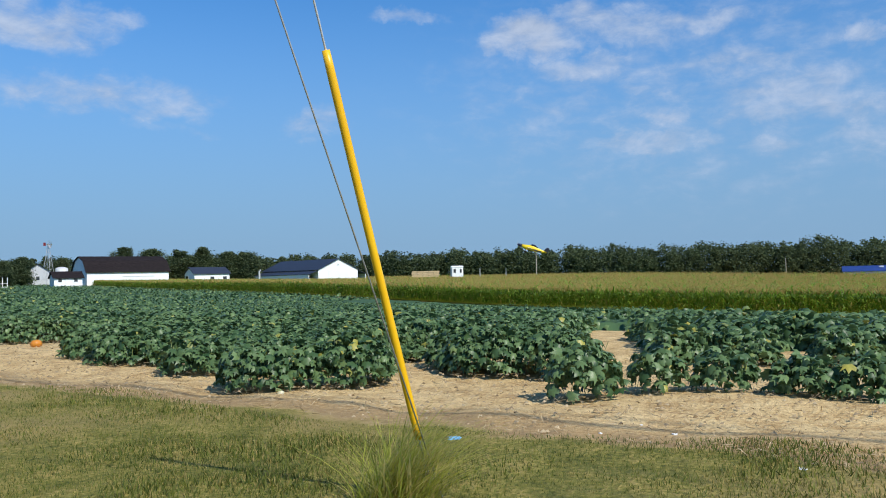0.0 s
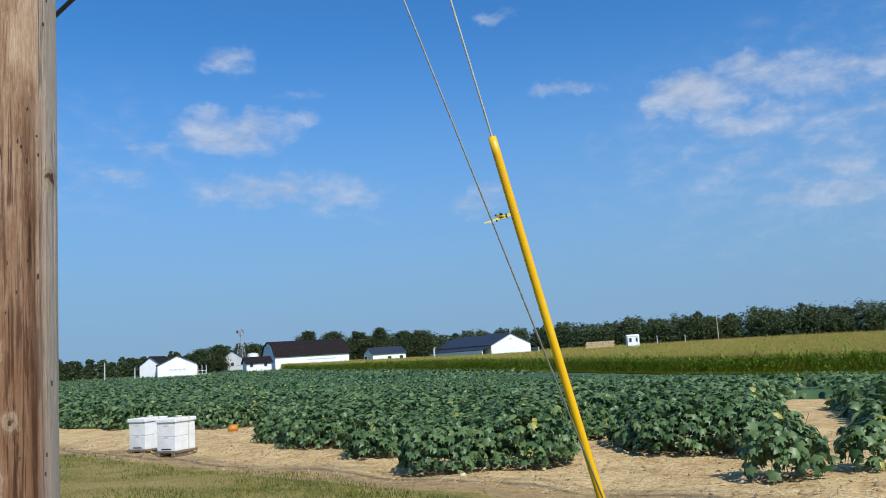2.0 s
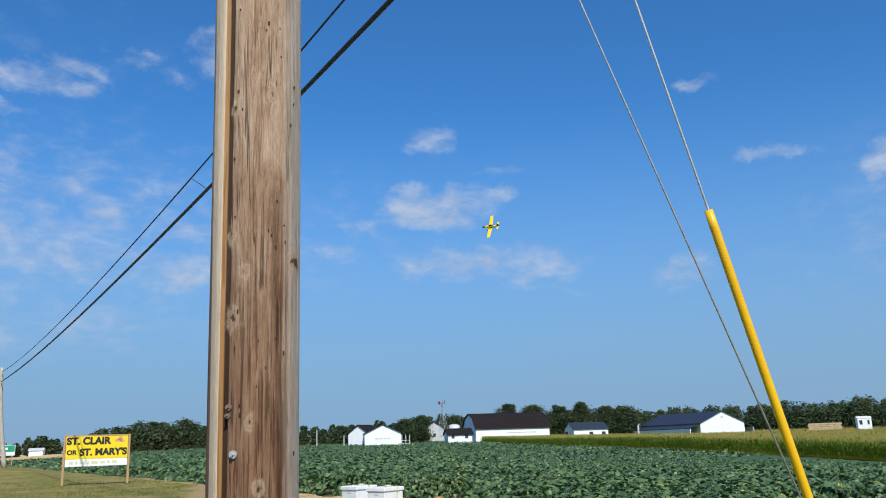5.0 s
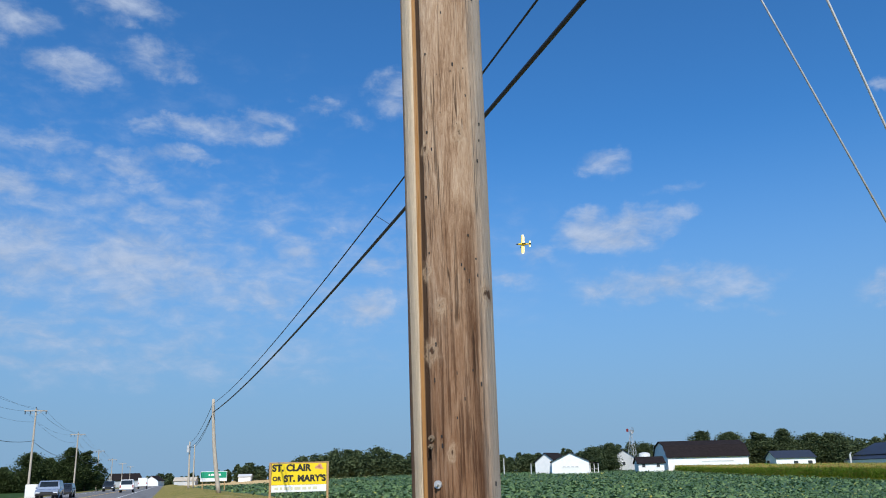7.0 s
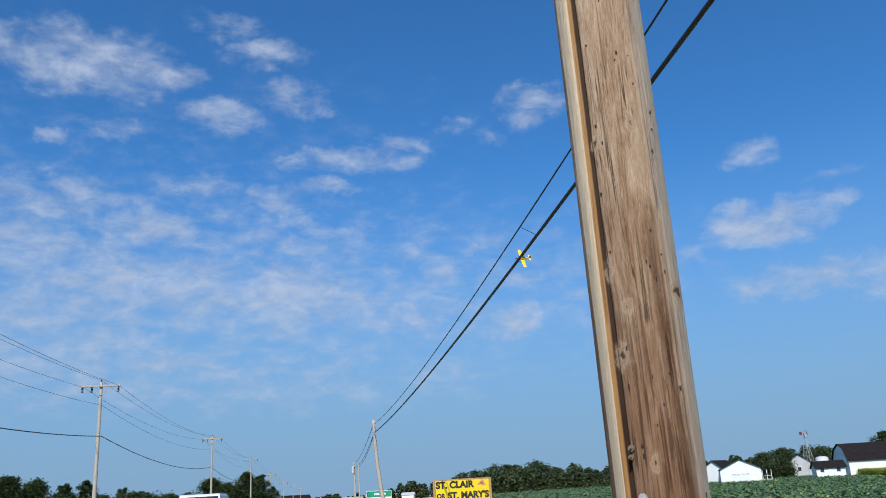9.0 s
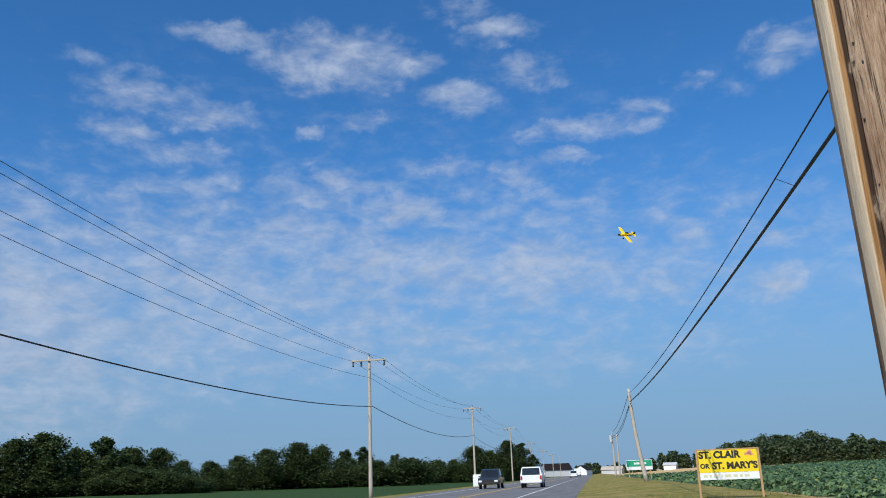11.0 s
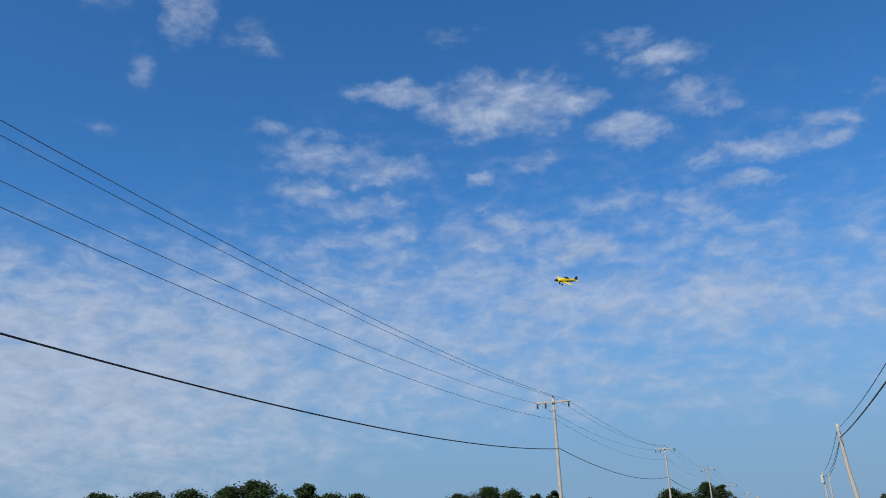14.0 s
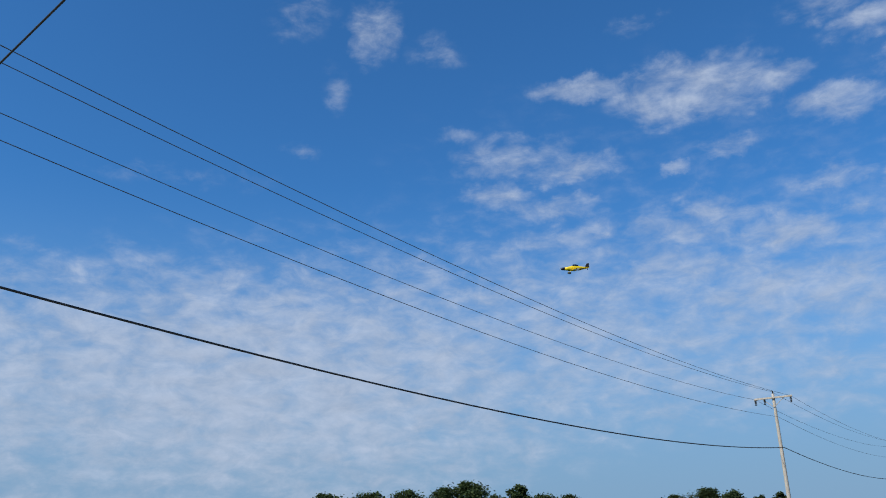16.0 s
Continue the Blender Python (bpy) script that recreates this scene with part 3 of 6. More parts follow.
def big_mesh(name, verts, faces, mat, smooth=False):
    """A mesh from numpy arrays: faces is an n x 3 or n x 4 array."""
    me = bpy.data.meshes.new(name)
    n, k = faces.shape
    me.vertices.add(len(verts))
    me.vertices.foreach_set("co", np.asarray(verts, np.float32).ravel())
    me.loops.add(n * k)
    me.loops.foreach_set("vertex_index", faces.astype(np.int32).ravel())
    me.polygons.add(n)
    me.polygons.foreach_set("loop_start", np.arange(0, n * k, k, dtype=np.int32))
    me.materials.append(mat)
    me.update(calc_edges=True)
    if smooth:
        me.polygons.foreach_set("use_smooth", [True] * n)
    return me


def scatter(base_v, base_f, pos, yaw, pitch, roll, size):
    """Copies of a small shape, turned, sized and set at pos (all arrays)."""
    base_v, base_f = np.asarray(base_v, float), np.asarray(base_f, int)
    cy, sy, cp, sp, cr, sr = np.cos(yaw), np.sin(yaw), np.cos(pitch), np.sin(pitch), np.cos(roll), np.sin(roll)
    x, y, z = base_v[:, 0][None] * size[:, None], base_v[:, 1][None] * size[:, None], base_v[:, 2][None] * size[:, None]
    x, z = x * cr[:, None] + z * sr[:, None], -x * sr[:, None] + z * cr[:, None]
    y, z = y * cp[:, None] - z * sp[:, None], y * sp[:, None] + z * cp[:, None]
    x, y = x * cy[:, None] - y * sy[:, None], x * sy[:, None] + y * cy[:, None]
    v = np.stack([x, y, z], -1) + pos[:, None, :]
    n, k = len(pos), len(base_v)
    f = base_f[None] + (np.arange(n) * k)[:, None, None]
    return v.reshape(-1, 3), f.reshape(-1, base_f.shape[1])


def smooth01(a):
    a = np.clip(a, 0, 1)
    return a * a * (3 - 2 * a)


CORN_EDGE = ((61.5, -60.0), (63.5, 6.0), (64.3, 16.0), (66.0, 26.0), (69.5, 42.0), (84.8, 82.0), (91.7, 103.5), (98.5, 126.0), (124.0, 190.0), (140.0, 214.0))


def corn_x(y):
    ys = [p[1] for p in CORN_EDGE]
    return np.interp(y, ys, [p[0] for p in CORN_EDGE])


def terrain(x, y):
    """Height of the land: level by the road, a shallow swale in the field, a slight rise over the road."""
    x, y = np.asarray(x, float), np.asarray(y, float)
    field = smooth01((x - 9) / 50) * (-2.15 + 0.0158 * np.clip(y, 0, 260))
    verge = 0.5 * np.exp(-((x - 3.2) / 2.6) ** 2) * smooth01((y - 38) / 24)
    other = smooth01((-x - 20) / 120) * 0.9
    dip = -0.33 * smooth01((x - 9) / 50) * smooth01((90 - y) / 60) - 0.9 * smooth01((x - corn_x(y) - 1) / 70)
    return field + verge + other + dip


def tz(x, y):
    return float(terrain(x, y))


def at_bearing(az, dist):
    """x, y of a place by its bearing from the road's direction and its distance."""
    return dist * math.sin(radians(az)), dist * math.cos(radians(az))


def value_noise(x, y, scale, seed):
    """Smooth random field for arrays."""
    r = np.random.RandomState(seed)
    tab = r.rand(64, 64)
    x, y = np.asarray(x) / scale, np.asarray(y) / scale
    i, j = np.floor(x).astype(int), np.floor(y).astype(int)
    u, v = smooth01(x - i), smooth01(y - j)
    a, b = tab[i % 64, j % 64], tab[(i + 1) % 64, j % 64]
    c, d = tab[i % 64, (j + 1) % 64], tab[(i + 1) % 64, (j + 1) % 64]
    return (a * (1 - u) + b * u) * (1 - v) + (c * (1 - u) + d * u) * v


RNG = np.random.RandomState(7)


# ---------- ground, road ----------
def spaced(lo, hi, near, step, grow):
    """Grid lines, close together round `near` and wider apart away from it."""
    out, s, p = [near], step, near
    while p < hi:
        p += s
        s *= grow
        out.append(min(p, hi))
    s, p = step, near
    while p > lo:
        p -= s
        s *= grow
        out.insert(0, max(p, lo))
    return np.array(sorted(set(out)))


def build_ground():
    xs, ys = spaced(-3000, 3000, 5.5, 0.22, 1.045), spaced(-2500, 4500, 6.0, 0.25, 1.04)
    X, Y = np.meshgrid(xs, ys, indexing="ij")
    Z = terrain(X, Y)
    near = np.exp(-(((X - 6) / 14) ** 2 + ((Y - 8) / 22) ** 2))
    dirt = smooth01((X - 5.1) / 0.8)
    Z = Z + near * dirt * ((value_noise(X, Y, 0.9, 3) - 0.5) * 0.10 + (value_noise(X, Y, 0.35, 4) - 0.5) * 0.05)
    Z = Z - 0.05 * near * dirt
    V = np.stack([X, Y, Z], -1).reshape(-1, 3)
    n, m = len(xs), len(ys)
    i, j = np.meshgrid(np.arange(n - 1), np.arange(m - 1), indexing="ij")
    a = (i * m + j).ravel()
    F = np.stack([a, a + m, a + m + 1, a + 1], 1)
    tagged(new("ground", big_mesh("ground", V, F, M_GROUND, True)), "mown verge beside bare sandy field soil", "ground", kind="structure")


def strip(name, x0, x1, y0, y1, z, mat, label, steps=60, cross=1):
    ys = np.concatenate([np.linspace(y0, 60, steps // 2), np.geomspace(62, y1, steps // 2)])
    xs = np.linspace(x0, x1, cross + 1)
    X, Y = np.meshgrid(xs, ys, indexing="ij")
    Z = np.full_like(X, z)
    top = np.stack([X, Y, Z], -1).reshape(-1, 3)
    m = len(ys)
    i, j = np.meshgrid(np.arange(cross), np.arange(m - 1), indexing="ij")
    a = (i * m + j).ravel()
    F = np.stack([a, a + m, a + m + 1, a + 1], 1)
    return tagged(new(name, big_mesh(name, top, F, mat)), label, name.replace("_", " "), kind="structure")


def build_road():
    g = Geo()
    ys = [-400, -60, 0, 30, 60, 120, 240, 480, 900]
    rings = [[(-14.0, y, 0.035), (-1.1, y, 0.035), (-0.95, y, -0.05), (-14.15, y, -0.05)] for y in ys]
    g.loft(rings)
    solid("road", g, M_ASPHALT, "grey two-lane asphalt road with wide paved shoulder", "road", kind="structure")
    strip("edge_line", -4.28, -4.14, -300, 800, 0.040, M_LINE_W, "white painted edge line")
    strip("edge_line", -12.1, -11.96, -300, 800, 0.040, M_LINE_W, "white painted edge line")
    strip("centre_line", -8.20, -8.09, -300, 800, 0.040, M_LINE_Y, "double yellow painted centre line")
    strip("centre_line", -7.95, -7.84, -300, 800, 0.040, M_LINE_Y, "double yellow painted centre line")


build_ground()
build_road()


# ---------- utility poles and cables ----------
POLE = (0.872, 2.645)


def build_near_pole():
    """The large weathered pole beside the camera: slightly lobed, with knots and a deep check."""
    g = Geo()
    n, rings = 220, []
    toward = math.atan2(-POLE[1], -POLE[0])
    knots = [(toward + math.asin(u), z, s) for u, z, s in POLE_KNOTS]
    for k in range(170):
        z = -0.3 + 4.6 * k / 150 if k < 150 else 4.3 + (k - 150) * 0.245
        r0 = 0.1385 + 0.0035 * min(z, 3.5) - 0.006 * max(z - 3.5, 0)
        ring = []
        for i in range(n):
            a = 2 * math.pi * i / n - math.pi
            r = r0 + 0.0020 * math.sin(3 * a + 0.3 * z) + 0.0016 * math.sin(7 * a + 1.1 * z + 1) + 0.0022 * noise.noise(Vector((math.cos(a) * 6, math.sin(a) * 6, z * 0.7))) + 0.0012 * noise.noise(Vector((math.cos(a) * 22, math.sin(a) * 22, z * 1.6)))
            # long drying check: its floor sinks towards a steep lip
            d = a + 2.62 + 0.02 * math.sin(1.7 * z)
            if -0.13 < d < 0.16:
                r -= 0.021 * min(1.0, (d + 0.13) / 0.18) * min(1.0, (0.16 - d) / 0.06)
            d2 = a + 1.28 - 0.03 * math.sin(1.1 * z + 0.5)
            r -= 0.004 * math.exp(-((d2 / 0.03) ** 2)) * (0.5 + 0.5 * math.sin(z * 1.3))
            for ka, kz, ks in knots:
                q = ((a - ka) * r0 / ks) ** 2 + ((z - kz) / (ks * 1.7)) ** 2
                if q < 6:
                    r += 0.005 * math.exp(-q) - 0.006 * math.exp(-q * 9)
            ring.append((r * math.cos(a), r * math.sin(a), z))
        rings.append(ring)
    g.loft(rings)
    pole = thing("utility_pole", pose(POLE[0] + 0.022, POLE[1], 0, 0, -0.5), "large weathered brown wooden utility pole in mown grass", "utility pole")
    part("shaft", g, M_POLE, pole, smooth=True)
    # bolt with washer, and an eye bolt above it
    for name, da, z, rr in (("bolt", -0.43, 1.195, 0.0125), ("bolt", -0.55, 1.335, 0.010), ("bolt", -0.57, 1.31, 0.008)):
        a = toward + da
        p = Vector((math.cos(a), math.sin(a), 0))
        h = Geo()
        h.tube([p * 0.136 + Vector((0, 0, z)), p * 0.1465 + Vector((0, 0, z))], rr, 14)
        h.tube([p * 0.1455 + Vector((0, 0, z)), p * 0.158 + Vector((0, 0, z))], rr * 0.45, 6)
        part(name, h, M_STEEL if rr > 0.012 else M_PALLET, pole, "bolt and washer")
    # rusted nails and staples left in the wood
    for k in range(52):
        a = toward + random.uniform(-0.5, 1.15)
        z = random.uniform(0.7, 3.6)
        p = Vector((math.cos(a), math.sin(a), 0))
        h = Geo()
        rr = 0.1395 + 0.0035 * z
        h.box((0, 0, 0), (0.004, random.uniform(0.003, 0.0055), random.uniform(0.006, 0.015)), bevel=0.001)
        part("nail", h, M_TYRE, pole, "rusted nail", m=Matrix.Translation(p * rr + Vector((0, 0, z))) @ Matrix.Rotation(a, 4, "Z"))
    return pole


ANCHOR = Vector((3.660, 2.471, 0.0))


def build_guy():
    top = Vector((0.90, POLE[1] - 0.085, 8.23))
    low = Vector((0.86, POLE[1] - 0.085, 6.05))
    guy = thing("guy_wire", pose(0, 0, 0), "two steel guy wires, one in a yellow plastic guard", "guy wire")
    d = (top - ANCHOR).normalized()
    part("wire", Geo().tube([ANCHOR - d * 0.1, top], 0.0052, 8), M_STRAND, guy, smooth=True)
    foot = Vector((3.684, 2.427, 0.0))
    d2 = (low - foot).normalized()
    part("wire", Geo().tube([foot - d2 * 0.1, low], 0.0042, 8), M_STEEL, guy, smooth=True)
    part("anchor_rod", Geo().tube([ANCHOR - d * 0.15, ANCHOR + d * 0.2], 0.009, 8), M_STEEL, guy)
    a, b = ANCHOR + d * 0.34, ANCHOR + d * 2.315
    sag = Vector((0.0, 0.0, -0.012))
    g = Geo()
    pts = [a + (b - a) * (k / 24) + sag * math.sin(math.pi * k / 24) for k in range(25)]
    g.tube(pts, [0.0205] * 24 + [0.019], 20)
    part("guard", g, M_YELLOW, guy, "yellow plastic guy guard", smooth=True)


def cable(pts, r, mat, label, group="overhead cables", name="overhead_cable"):
    return solid(name, Geo().tube(pts, r, 8), mat, label, "cable", group, smooth=True)


def sagged(a, b, sag, n=24):
    a, b = Vector(a), Vector(b)
    return [a + (b - a) * (k / n) + Vector((0, 0, -sag * 4 * (k / n) * (1 - k / n))) for k in range(n + 1)]


def far_pole(x, y, top, lean=(0, 0), r=0.15, bend=0.0, label="grey weathered wooden utility pole", group="roadside poles"):
    base = tz(x, y)
    p = thing("utility_pole", pose(x, y, base - 0.05), label, "utility pole", group)
    g = Geo()
    h = top - base + 0.05
    pts, rad = [], []
    for k in range(13):
        u = k / 12
        pts.append((lean[0] * u + bend * math.sin(math.pi * u), lean[1] * u, h * u))
        rad.append(r * (1 - 0.38 * u))
    g.tube(pts, rad, 12)
    part("shaft", g, M_FARPOLE, p, smooth=True)
    return p, h


def crossarm_pole(x, y, top):
    p, h = far_pole(x, y, top)
    part("crossarm", Geo().box((0, -0.16, h - 0.28), (2.5, 0.1, 0.12), bevel=0.01), M_FARPOLE, p)
    for s in (-1, 1):
        part("brace", Geo().tube([(s * 0.7, -0.16, h - 0.33), (0, -0.12, h - 0.9)], 0.02, 6), M_FARPOLE, p)
    for ox in (-1.15, -0.55, 1.15):
        g = Geo()
        for k in range(4):
            g.tube([(ox, -0.16, h - 0.36 - k * 0.09), (ox, -0.16, h - 0.42 - k * 0.09)], [0.085, 0.05], 10)
        part("insulator", g, M_TYRE, p, "dark insulator", smooth=True)
    part("insulator", Geo().tube([(0, 0, h), (0, 0, h + 0.2)], [0.05, 0.03], 8), M_TYRE, p, "dark insulator")
    return p


def build_lines():
    # power line over the road: one crossarm pole after another
    xs, ys, tops = -15.4, [4.0, 58.0, 111.0, 163.0, 214.0, 268.0, 330.0, 400.0], [10.4, 9.85, 10.3, 10.3, 9.2, 8.6, 8.8, 9.0]
    for y, top in zip(ys, tops):
        crossarm_pole(xs, y, top)
    for i in range(-1, 5):
        y0, t0 = (ys[i], tops[i]) if i >= 0 else (-50.0, 10.2)
        y1, t1 = ys[i + 1], tops[i + 1]
        for ox, dz, sg in ((-1.15, -0.30, 0.85), (0.0, 0.12, 0.85), (1.15, -0.26, 0.85), (0.15, -1.55, 0.95)):
            cable(sagged((xs + ox, y0 - 0.16, t0 + dz), (xs + ox, y1 - 0.16, t1 + dz), sg), 0.010, M_WIRE, "thin bare power conductor strung between crossarm poles", "power conductors", "power_line")
        za, zb = (5.95 if i < 1 and i >= 0 else 6.3), (6.3 if i < 0 or i == 0 else 6.55)
        cable(sagged((xs + 0.2, y0, za), (xs + 0.2, y1, zb), 0.95), 0.026, M_CABLE, "thick black telephone cable sagging between the road's poles", "telephone cables", "telephone_cable")
    # telephone line on the near side, on low leaning poles
    far_pole(3.52, 62.0, 6.95, (-0.66, 0.0), 0.16, -0.12, "pale weathered wooden telephone pole, leaning and bent")
    far_pole(2.85, 120.0, 6.6, (-0.1, 0.0), 0.15)
    far_pole(3.9, 136.0, 6.9, (-0.05, 0.0), 0.14)
    thick = [(4.2 - 0.0215 * y, y, 5.68 + 0.00058 * (y - 38) ** 2) for y in np.linspace(-22, 61.8, 40)]
    thin = [(4.2 - 0.0215 * y, y, 6.18 + 0.00080 * (y - 38) ** 2) for y in np.linspace(-22, 61.8, 40)]
    cable(thick, 0.031, M_CABLE, "thick black telephone cable along the field edge", "telephone cables", "telephone_cable")
    cable(thin, 0.015, M_CABLE, "thin black messenger cable above the telephone cable", "telephone cables", "telephone_cable")
    y = 16.2
    cable([(4.2 - 0.0215 * y, y, 6.18 + 0.0008 * (y - 38) ** 2), (4.2 - 0.0215 * (y - 1.2), y - 1.2, 5.68 + 0.00058 * (y - 39.2) ** 2)], 0.007, M_CABLE, "short black tie between two telephone cables", "telephone cables", "cable_tie")
    for dz, s in ((0.0, 0.7), (0.75, 0.6), (-0.08, 0.9)):
        cable(sagged((2.88, 62.0, 6.0 + dz), (2.75, 120.0, 6.0 + dz * 0.7), s), 0.02, M_CABLE, "black telephone cable between low poles", "telephone cables", "telephone_cable")
    far = Geo().tube([(0, 0, 0), (0, 0, 0.9)], [0.2, 0.17], 12)
    solid("pole_transformer", far, M_SHADE_GREY, "pale grey transformer can on a roadside pole", "transformer", m=pose(2.85 - 0.28, 119.8, 5.2))
    # wires crossing the road to the big pole
    cable(sagged((POLE[0], POLE[1] - 0.1, 6.6), (-15.2, 4.0, 6.1), 0.12), 0.012, M_CABLE, "thin black service wire crossing the road", "service wires", "service_wire")
    cable(sagged((POLE[0], POLE[1] - 0.1, 8.7), (-15.3, 4.0, 9.0), 0.2), 0.011, M_CABLE, "thin black service wire crossing the road", "service wires", "service_wire")


build_near_pole()
build_guy()
build_lines()


# ---------- roadside signs, hives, small things ----------
def words(text, size, m, mat, parent, name="lettering", spread=1.0, thick=0.0):
    cu = bpy.data.curves.new(name, "FONT")
    cu.body, cu.size, cu.extrude, cu.offset = text, size, 0.004, thick
    cu.space_character = spread
    ob = bpy.data.objects.new(name, cu)
    scene.collection.objects.link(ob)
    deps = bpy.context.evaluated_depsgraph_get()
    me = bpy.data.meshes.new_from_object(ob.evaluated_get(deps))
    bpy.data.objects.remove(ob)
    me.materials.clear()
    me.materials.append(mat)
    o = new(name, me)
    o.parent = parent
    o.matrix_basis = m
    return o


def build_yellow_sign():
    x, y = 5.42, 37.0
    s = thing("roadside_sign", pose(x, y, tz(x, y), 0, 0, -6), "yellow wooden roadside sign with bold black words on timber posts", "sign")
    w, h, z0 = 2.40, 1.2, 0.72
    for sx in (-1, 1):
        part("post", Geo().box((sx * (w / 2 + 0.02), 0.02, 0.97), (0.09, 0.09, 1.94), bevel=0.008), M_TIMBER, s)
    part("panel", Geo().box((0, -0.04, z0 + h * 0.62), (w - 0.07, 0.02, h * 0.74), bevel=0.004), M_SIGN_Y, s)
    part("lower_panel", Geo().box((0, -0.04, z0 + h * 0.125), (w - 0.07, 0.02, h * 0.24), bevel=0.004), M_SIGN_W, s)
    part("top_rail", Geo().box((0, 0.0, z0 + h + 0.02), (w + 0.13, 0.06, 0.05), bevel=0.006), M_TIMBER, s)
    words("ST. CLAIR", 0.38, pose(-1.14, -0.053, z0 + h * 0.735, 90), M_INK, s, thick=0.020, spread=1.0)
    words("ST. MARY'S", 0.365, pose(-0.64, -0.053, z0 + h * 0.37, 90), M_INK, s, thick=0.019, spread=1.0)
    words("OR", 0.25, pose(-1.12, -0.053, z0 + h * 0.40, 90, 0, 0), M_INK, s, thick=0.012)
    # a faded emblem and a line of small print that cannot be read
    g = Geo()
    for k in range(9):
        a = k * 0.7
        g.box((0.86 + 0.13 * math.cos(a) * (k % 3) / 2, -0.0535, z0 + h * 0.86 + 0.09 * math.sin(a) * (k % 3) / 2), (0.13, 0.004, 0.08), bevel=0.001)
    part("emblem", g, M_SIGN_RED, s, "faded red and white emblem")
    px = -1.05
    for wd in (0.20, 0.14, 0.26, 0.12, 0.30, 0.22, 0.16, 0.24):
        part("print_bar", Geo().box((px + wd / 2, -0.053, z0 + h * 0.13), (wd - 0.05, 0.004, 0.11)), M_STRAP, s, "faded yellowish print")
        px += wd + 0.03


def build_green_sign():
    x, y = at_bearing(2.9, 100.0)
    s = thing("roadside_sign", pose(x, y, tz(x, y), 0, 0, -3), "green and white roadside sign on low posts in the grass", "sign")
    part("panel", Geo().box((0, 0, 1.55), (2.9, 0.05, 1.1), bevel=0.01), M_SIGN_W, s)
    part("band", Geo().box((0.0, -0.03, 1.72), (2.8, 0.02, 0.66)), M_GREEN_SIGN, s, "green printed band")
    px = -0.6
    for wd in (0.25, 0.4, 0.3, 0.45):
        part("print_bar", Geo().box((px + wd / 2, -0.043, 1.72), (wd - 0.06, 0.006, 0.22)), M_SIGN_W, s, "white lettering bar")
        px += wd
    for sx in (-1.2, 1.2):
        part("post", Geo().box((sx, 0.05, 0.6), (0.1, 0.1, 1.2)), M_TIMBER, s)


def build_hive(x, y, rz, strap_at):
    hive = thing("beehive", pose(x, y, tz(x, y) - 0.03, 0, 0, rz) @ Matrix.Scale(0.9, 4), "white painted wooden beehive with a strapped lid on a low pallet", "beehive", "hives at the field edge")
    part("pallet", Geo().box((0, 0, 0.05), (0.56, 0.48, 0.03), bevel=0.004).box((0, -0.17, 0.0), (0.56, 0.08, 0.075)).box((0, 0.17, 0.0), (0.56, 0.08, 0.075)), M_PALLET, hive, "weathered wooden pallet")
    part("brood_box", Geo().box((0, 0, 0.19), (0.505, 0.41, 0.245), bevel=0.006), M_HIVE, hive)
    part("brood_box", Geo().box((0, 0, 0.436), (0.505, 0.41, 0.24), bevel=0.006), M_HIVE, hive)
    part("lid", Geo().box((0, 0, 0.588), (0.55, 0.455, 0.07), bevel=0.01), M_HIVE, hive)
    part("entrance", Geo().box((-0.2535, 0.0, 0.10), (0.006, 0.22, 0.02)), M_DARK_OPEN, hive, "dark entrance slot")
    for zz in (0.30, 0.50):
        part("hand_hold", Geo().box((-0.2535, 0.0, zz), (0.006, 0.10, 0.022), bevel=0.002), M_SHADE_GREY, hive, "routed grip recess")
    st = Geo()
    st.box((strap_at, -0.2075, 0.30), (0.028, 0.006, 0.52)).box((strap_at, 0.2075, 0.30), (0.028, 0.006, 0.52)).box((strap_at, 0, 0.6265), (0.028, 0.46, 0.006)).box((strap_at, -0.231, 0.59), (0.028, 0.006, 0.08))
    part("strap", st, M_STRAP, hive, "faded yellow tie-down strap")
    part("buckle", Geo().box((strap_at + 0.02, 0.02, 0.64), (0.10, 0.06, 0.025), bevel=0.006), M_STRAP, hive, "yellow strap buckle")


def build_pumpkin(x, y, r, mat, label):
    g = Geo()
    n, m = 28, 10
    rings = []
    for k in range(m + 1):
        th = math.pi * k / m
        ring = []
        for i in range(n):
            a = 2 * math.pi * i / n
            rib = 1 - 0.07 * abs(math.cos(4 * a)) ** 0.6
            q = max(math.sin(th), 0.02) * rib
            ring.append((r * q * math.cos(a), r * q * math.sin(a), r * 0.8 - r * 0.8 * math.cos(th) * (1 - 0.12 * (1 - math.sin(th)) * 1.0)))
        rings.append(ring)
    g.loft(rings)
    p = thing("pumpkin", pose(x, y, tz(x, y) - 0.07, 0, 6, random.uniform(0, 180)), label, "pumpkin", "pumpkins")
    part("fruit", g, mat, p, smooth=True)
    part("stem", Geo().tube([(0, 0, 1.42 * r), (0.01, 0, 1.7 * r), (0.05, 0.01, 1.95 * r)], [0.02, 0.015, 0.018], 7), M_STALK, p, "green stem")


